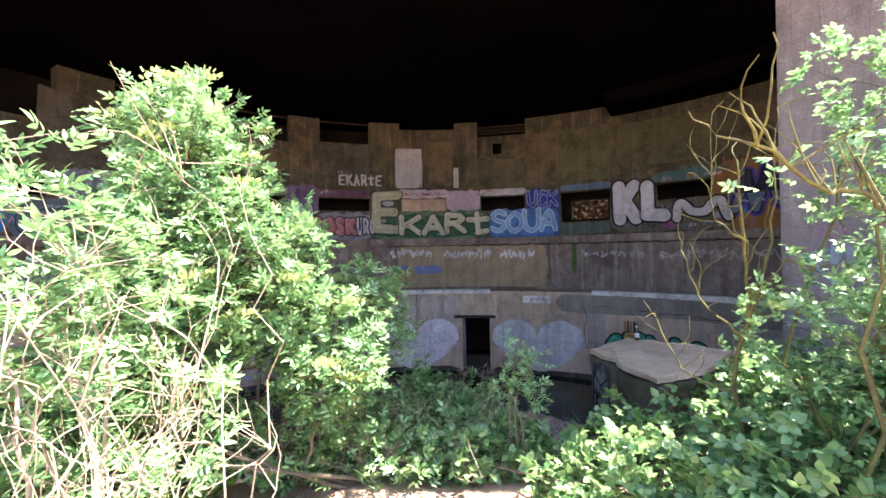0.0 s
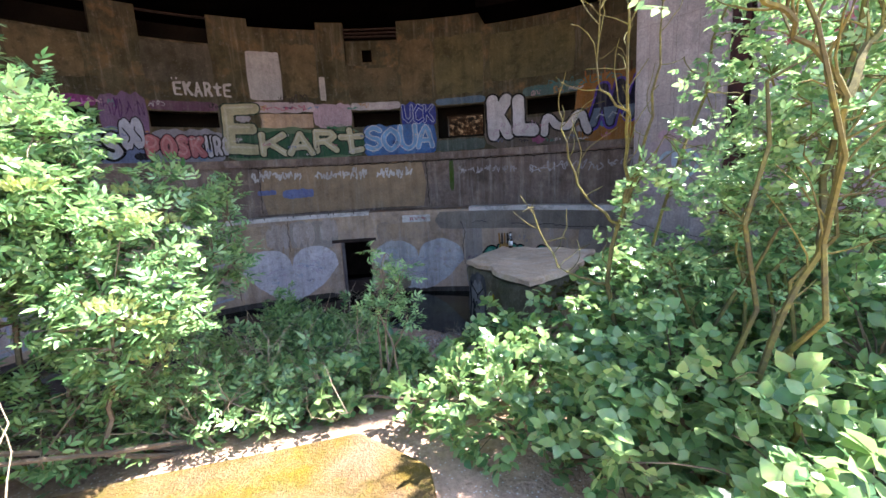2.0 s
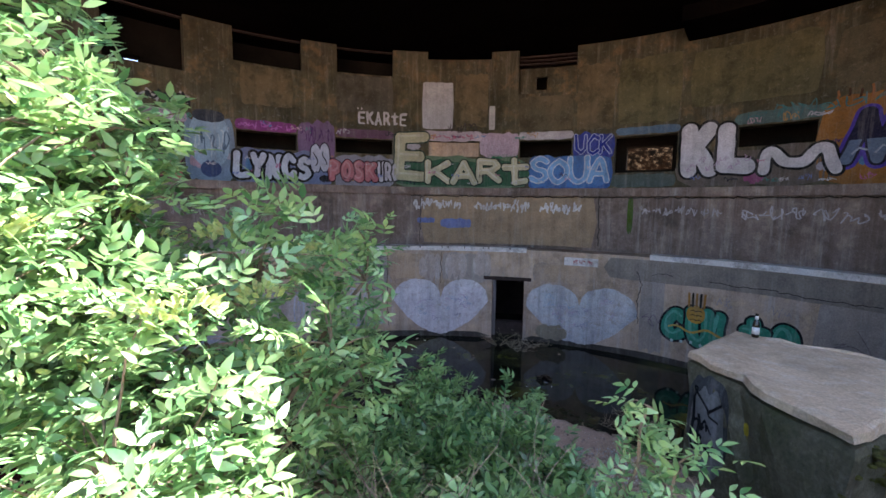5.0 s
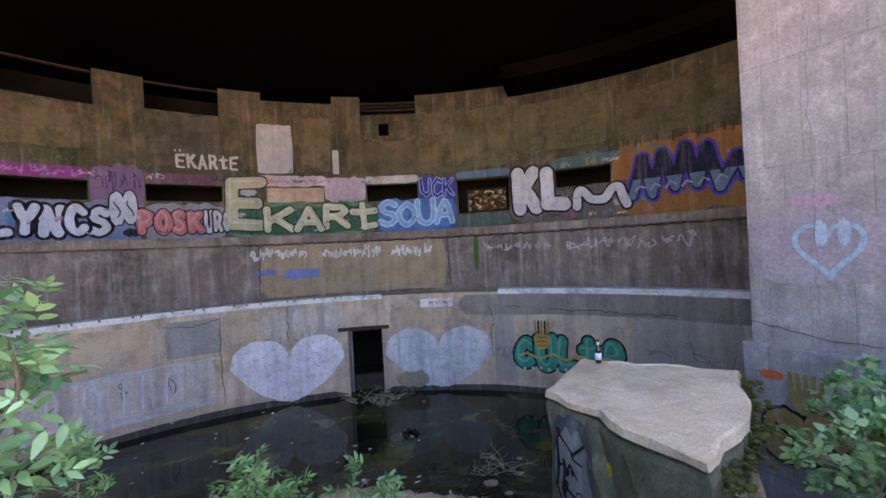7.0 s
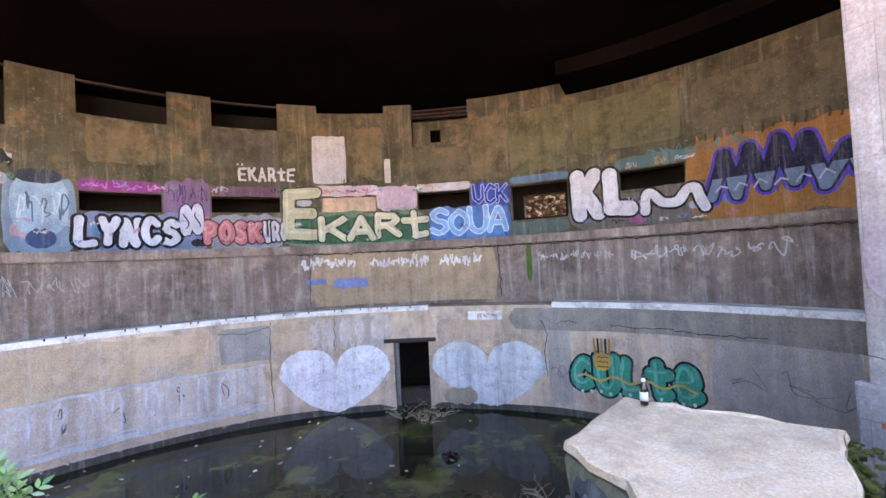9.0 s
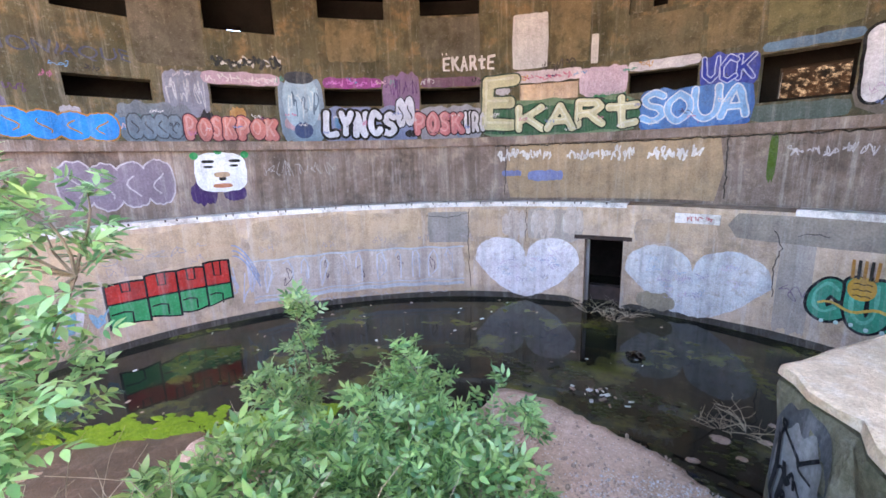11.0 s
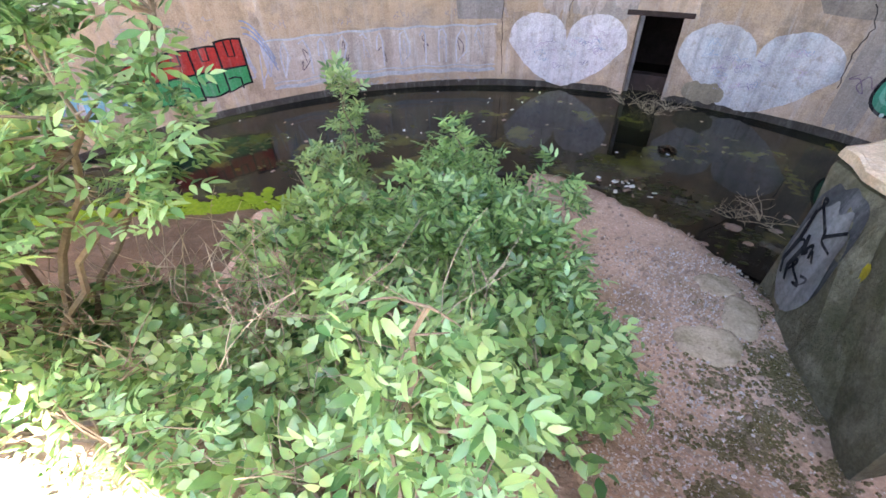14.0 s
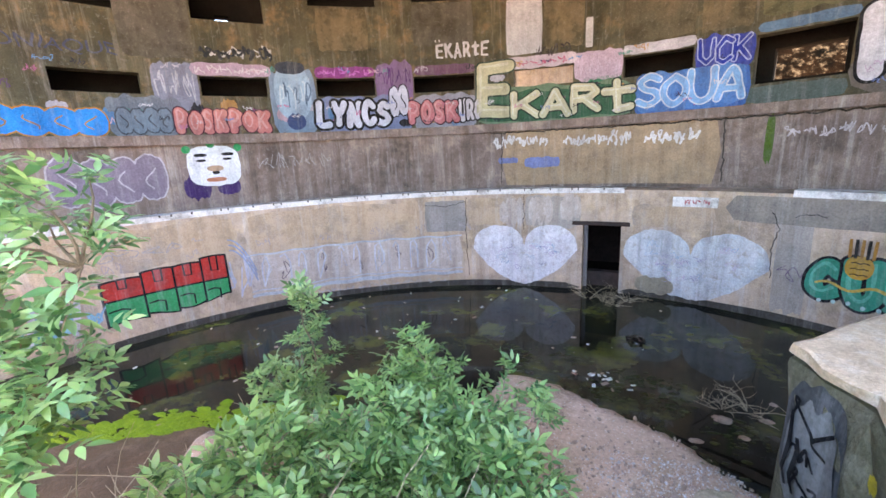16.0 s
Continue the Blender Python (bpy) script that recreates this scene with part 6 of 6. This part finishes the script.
def ground_patch(name, label, category, cx, cy, rx, ry, mat, lift, seed):
    """A low irregular patch lying on the ground."""
    V, F = [], []
    n, m = 36, 7
    V.append((cx, cy, ground_z(cx, cy) + lift))
    for j in range(1, m + 1):
        for i in range(n):
            t = 2 * math.pi * i / n
            w = (1 + 0.35 * noise.noise((math.cos(t) * 1.6 + seed, math.sin(t) * 1.6, seed)) + 0.15 * noise.noise((math.cos(t) * 5 + seed, math.sin(t) * 5, seed))) * j / m
            x, y = cx + rx * w * math.cos(t), cy + ry * w * math.sin(t)
            V.append((x, y, ground_z(x, y) + lift * (1 if j < m else -1.5) + 0.3 * lift * noise.noise((x * 14, y * 14, seed))))
    for i in range(n):
        F.append((0, 1 + i, 1 + (i + 1) % n))
    for j in range(m - 1):
        for i in range(n):
            a, b = 1 + j * n, 1 + (j + 1) * n
            F.append((a + i, b + i, b + (i + 1) % n, a + (i + 1) % n))
    return tagged(mesh_obj(name, V, F, mat, smooth=True), label, category)


MOSS_DARK = material("dark_ground_moss", [(0.24, 0.19, 0.10), (0.14, 0.13, 0.05), (0.33, 0.25, 0.18)], scale=4.0, fine=60.0, bump=0.9, speck=0.5)
SANDY = material("sandy_concrete", [(0.50, 0.39, 0.27), (0.42, 0.32, 0.22), (0.56, 0.44, 0.32)], scale=3.0, fine=60.0, bump=0.5, stain=(0.12, 0.12, 0.05), stain_scale=4.0, stain_amt=0.5)


def ground_moss():
    """Low moss cushions spread unevenly beside the block."""
    rnd = random.Random(77)
    ico = bmesh.new()
    bmesh.ops.create_icosphere(ico, subdivisions=1, radius=1.0)
    tv = [v.co.copy() for v in ico.verts]
    tf = [tuple(v.index for v in f.verts) for f in ico.faces]
    ico.free()
    V, F = [], []
    for _ in range(9500):
        x, y = (rnd.gauss(1.12, 0.2), rnd.gauss(3.95, 0.42)) if rnd.random() < 0.7 else (rnd.gauss(1.3, 0.09), rnd.gauss(4.7, 0.4))
        if noise.noise((x * 5, y * 5, 2)) + rnd.gauss(0, 0.22) < 0.05:
            continue
        sz = rnd.uniform(0.004, 0.011)
        o, z = len(V), ground_z(x, y)
        V += [(x + c.x * sz * 1.5, y + c.y * sz * 1.5, z + 0.004 + c.z * sz * 0.4) for c in tv]
        F += [tuple(i + o for i in f) for f in tf]
    return tagged(mesh_obj("moss", V, F, MOSS_DARK, smooth=True), "dark olive moss on the ground beside the block", "moss", kind="stuff")


ground_moss()
for x, y, rx, ry, sd_ in ((0.93, 4.72, .20, .16, 11), (1.1, 5.0, .13, .2, 13), (0.98, 5.28, .14, .12, 15)):
    ground_patch("concrete_lump", "flat cracked piece of sandy concrete in the gravel", "concrete lump", x, y, rx, ry, SANDY, 0.022, sd_)["group"] = "broken concrete by the block"


def block_moss():
    rnd = random.Random(61)
    ico = bmesh.new()
    bmesh.ops.create_icosphere(ico, subdivisions=2, radius=1.0)
    tv = [v.co.copy() for v in ico.verts]
    tf = [tuple(v.index for v in f.verts) for f in ico.faces]
    ico.free()
    V, F = [], []
    for _ in range(420):
        t = rnd.random()
        p = Vector((2.98, 5.33, 2.66)).lerp(Vector((2.25, 4.58, 2.66)), t) if rnd.random() < 0.75 else Vector((2.25, 4.58, 2.62)).lerp(Vector((1.5, 4.2, 2.6)), rnd.random())
        p += Vector((rnd.gauss(0.02, 0.05), rnd.gauss(-0.02, 0.05), rnd.uniform(-1, 1) * 0.03 - abs(rnd.gauss(0, 0.16))))
        s = rnd.uniform(0.008, 0.034)
        o = len(V)
        for c in tv:
            k = 1 + 0.35 * noise.noise(c * 2.2 + p * 5)
            V.append((p.x + c.x * s * k, p.y + c.y * s * k, p.z + c.z * s * k * 0.55))
        F += [tuple(i + o for i in f) for f in tf]
    ob = mesh_obj("moss", V, F, MOSS_BLOCK, smooth=True)
    on(tagged(ob, "yellow-green moss cushions", kind="stuff"), block)


MOSS_BLOCK = material("yellow_green_moss", [(0.15, 0.145, 0.03), (0.09, 0.09, 0.025), (0.20, 0.17, 0.06)], scale=9.0, fine=90.0, bump=1.0)
block_moss()


def litter():
    """Twigs and scraps floating on the water."""
    rnd = random.Random(14)
    spots = [(4.3, 8.7), (8.0, 8.6), (1.0, 8.75), (-2.0, 8.8)]
    for a, r in ((7.5, 8.3), (9.5, 8.1), (36.0, 5.2), (33.0, 5.0), (5.0, 8.4), (11.0, 8.5)):
        root = tagged(new("dead_branch"), "bare dead branch sticking out of the water", "branch", group="branches in the water")
        o = Vector(P(a, r, -0.05))
        root.location = o
        paths = []
        for _ in range(9):
            q = o + Vector((rnd.uniform(-.55, .55), rnd.uniform(-.4, .4), rnd.uniform(.08, .4)))
            m = bend(o, q, 0.1, 6, rnd, 0.12)
            paths.append((m, .009, .003))
            for _ in range(3):
                s = m[rnd.randint(2, 6)]
                paths.append((bend(s, s + Vector((rnd.uniform(-.2, .2), rnd.uniform(-.2, .2), rnd.uniform(-.02, .2))), 0, 3, rnd, 0.1), .004, .0015))
        on(mesh_obj("limb", *tube_mesh(paths, 4), TWIG), root)
    for i in range(60):
        a, r = rnd.uniform(-85, 25), rnd.uniform(4.5, 8.9)
        x, y, _ = P(a, r, 0)
        if ground_z(x, y) > -0.02:
            continue
        s = rnd.uniform(.03, .1)
        bm = bmesh.new()
        bmesh.ops.create_cube(bm, size=1.0, matrix=Matrix.Translation((x, y, 0.006)) @ Matrix.Rotation(rnd.random() * 3, 4, 'Z') @ Matrix.Diagonal((s, s * rnd.uniform(.3, .8), 0.012, 1)))
        bmesh.ops.bevel(bm, geom=bm.edges[:], offset=0.004, segments=1, affect='EDGES')
        tagged(part("litter_scrap", bm, LABEL if i % 3 == 0 else STONE2), "small scrap of litter floating on dark water", "litter", group="litter on the water")


litter()


def sunken(name, label, category, x, y, rx, ry, h, mat, seed):
    """A lump lying in the shallow water."""
    bm = bmesh.new()
    bmesh.ops.create_icosphere(bm, subdivisions=3, radius=1.0)
    for v in bm.verts:
        k = 1 + 0.28 * noise.noise(v.co * 1.7 + Vector((seed, 0, 0))) + 0.08 * noise.noise(v.co * 6 + Vector((0, seed, 0)))
        v.co = Vector((x + v.co.x * rx * k, y + v.co.y * ry * k, v.co.z * h * k))
    return tagged(part(name, bm, mat), label, category)


# stand-in for an unidentified dark rounded object in the water
sunken("sunken_lump", "dark rounded lump half sunk in dark water", "rubbish bag", 0.92, 11.14, 0.2, 0.16, 0.1, GLASS_BROWN, 3)
sunken("stone", "pale stone standing out of the dark water", "stone", 1.91, 8.87, 0.11, 0.08, 0.05, STONE2, 5)
for i in range(7):
    sunken("stone", "small wet stone lying in dark water", "stone", 0.9 + 0.3 * i + 0.2 * math.sin(i * 3.1), 8.0 + 0.33 * math.cos(i * 2.2) + 0.2 * i, 0.05 + 0.02 * (i % 3), 0.045, 0.03, STONE2, 10 + i)["group"] = "stones in the water"


def rubbish_heap():
    rnd = random.Random(91)
    for i in range(26):
        x, y = 0.25 + rnd.gauss(0, 0.22), 9.45 + rnd.gauss(0, 0.12)
        s_ = rnd.uniform(.03, .11)
        bm = bmesh.new()
        bmesh.ops.create_cube(bm, size=1.0, matrix=Matrix.Translation((x, y, 0.012 + 0.01 * (i % 3))) @ Euler((rnd.uniform(-.3, .3), rnd.uniform(-.3, .3), rnd.random() * 3)).to_matrix().to_4x4() @ Matrix.Diagonal((s_, s_ * rnd.uniform(.3, .8), 0.02, 1)))
        bmesh.ops.bevel(bm, geom=bm.edges[:], offset=0.005, segments=1, affect='EDGES')
        tagged(part("litter_scrap", bm, (LABEL, TIMBER_AND_SHADE, STONE2)[i % 3]), "scrap of rubbish in a floating heap", "litter", group="rubbish heap on the water")


rubbish_heap()
tagged(mesh_obj("dead_branch", *tube_mesh([([(-10.04, 5.95, 0.02), (-9.27, 6.35, 0.05), (-9.00, 6.55, 0.03)], .03, .018)], 7), TWIG), "pale stripped branch floating on the water", "branch", group="branches in the water")


def algae():
    rnd = random.Random(19)
    V, F = [], []
    def pad(x, y, s, h):
        o = len(V)
        n = 12
        V.append((x, y, h + 0.012))
        for i in range(n):
            t = 2 * math.pi * i / n
            w = s * (0.7 + 0.5 * noise.noise((x * 3 + math.cos(t), y * 3 + math.sin(t), 1)))
            V.append((x + w * math.cos(t), y + 0.6 * w * math.sin(t), h))
        F.extend([(o, o + 1 + i, o + 1 + (i + 1) % n) for i in range(n)])
    for _ in range(620):
        x = rnd.uniform(-8.8, -3.6)
        y = 4.95 + 0.55 * (x + 8.1) + rnd.gauss(0.12, 0.17)
        pad(x, y, rnd.uniform(.04, .2), 0.004 + rnd.random() * 0.004)
    weeds = [(rnd.uniform(-1.6, 2.6), rnd.uniform(7.4, 10.6)) for _ in range(12)] + [(rnd.uniform(-7.5, -3.0), rnd.uniform(7.0, 9.5)) for _ in range(3)]
    W0 = len(V)
    for cx, cy in weeds:
        for _ in range(38):
            pad(cx + rnd.gauss(0, 0.2), cy + rnd.gauss(0, 0.2), rnd.uniform(.02, .09), 0.003)
    low = mesh_obj("algae", V[W0:], [tuple(i - W0 for i in f) for f in F if f[0] >= W0], WEED)
    tagged(low, "olive water weed drifting in patches", "water weed", kind="stuff")
    F[:] = [f for f in F if f[0] < W0]
    del V[W0:]
    return tagged(mesh_obj("algae", V, F, ALGAE), "bright green algae along the muddy water edge", "algae", kind="stuff")


algae()


def outside():
    """Sunny slope seen through the far window."""
    V, F = [], []
    for j in range(7):
        for i in range(13):
            V.append((CX + 4 + i * 0.9 - 2, CY + 14.6 + 0.55 * j + 0.2 * noise.noise((i, j, 0)), 3.6 + 0.75 * j + 0.3 * noise.noise((i * 1.7, j * 1.3, 5))))
    for j in range(6):
        for i in range(12):
            q = j * 13 + i
            F.append((q, q + 1, q + 14, q + 13))
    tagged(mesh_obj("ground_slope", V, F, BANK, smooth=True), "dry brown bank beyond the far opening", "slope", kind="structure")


outside()
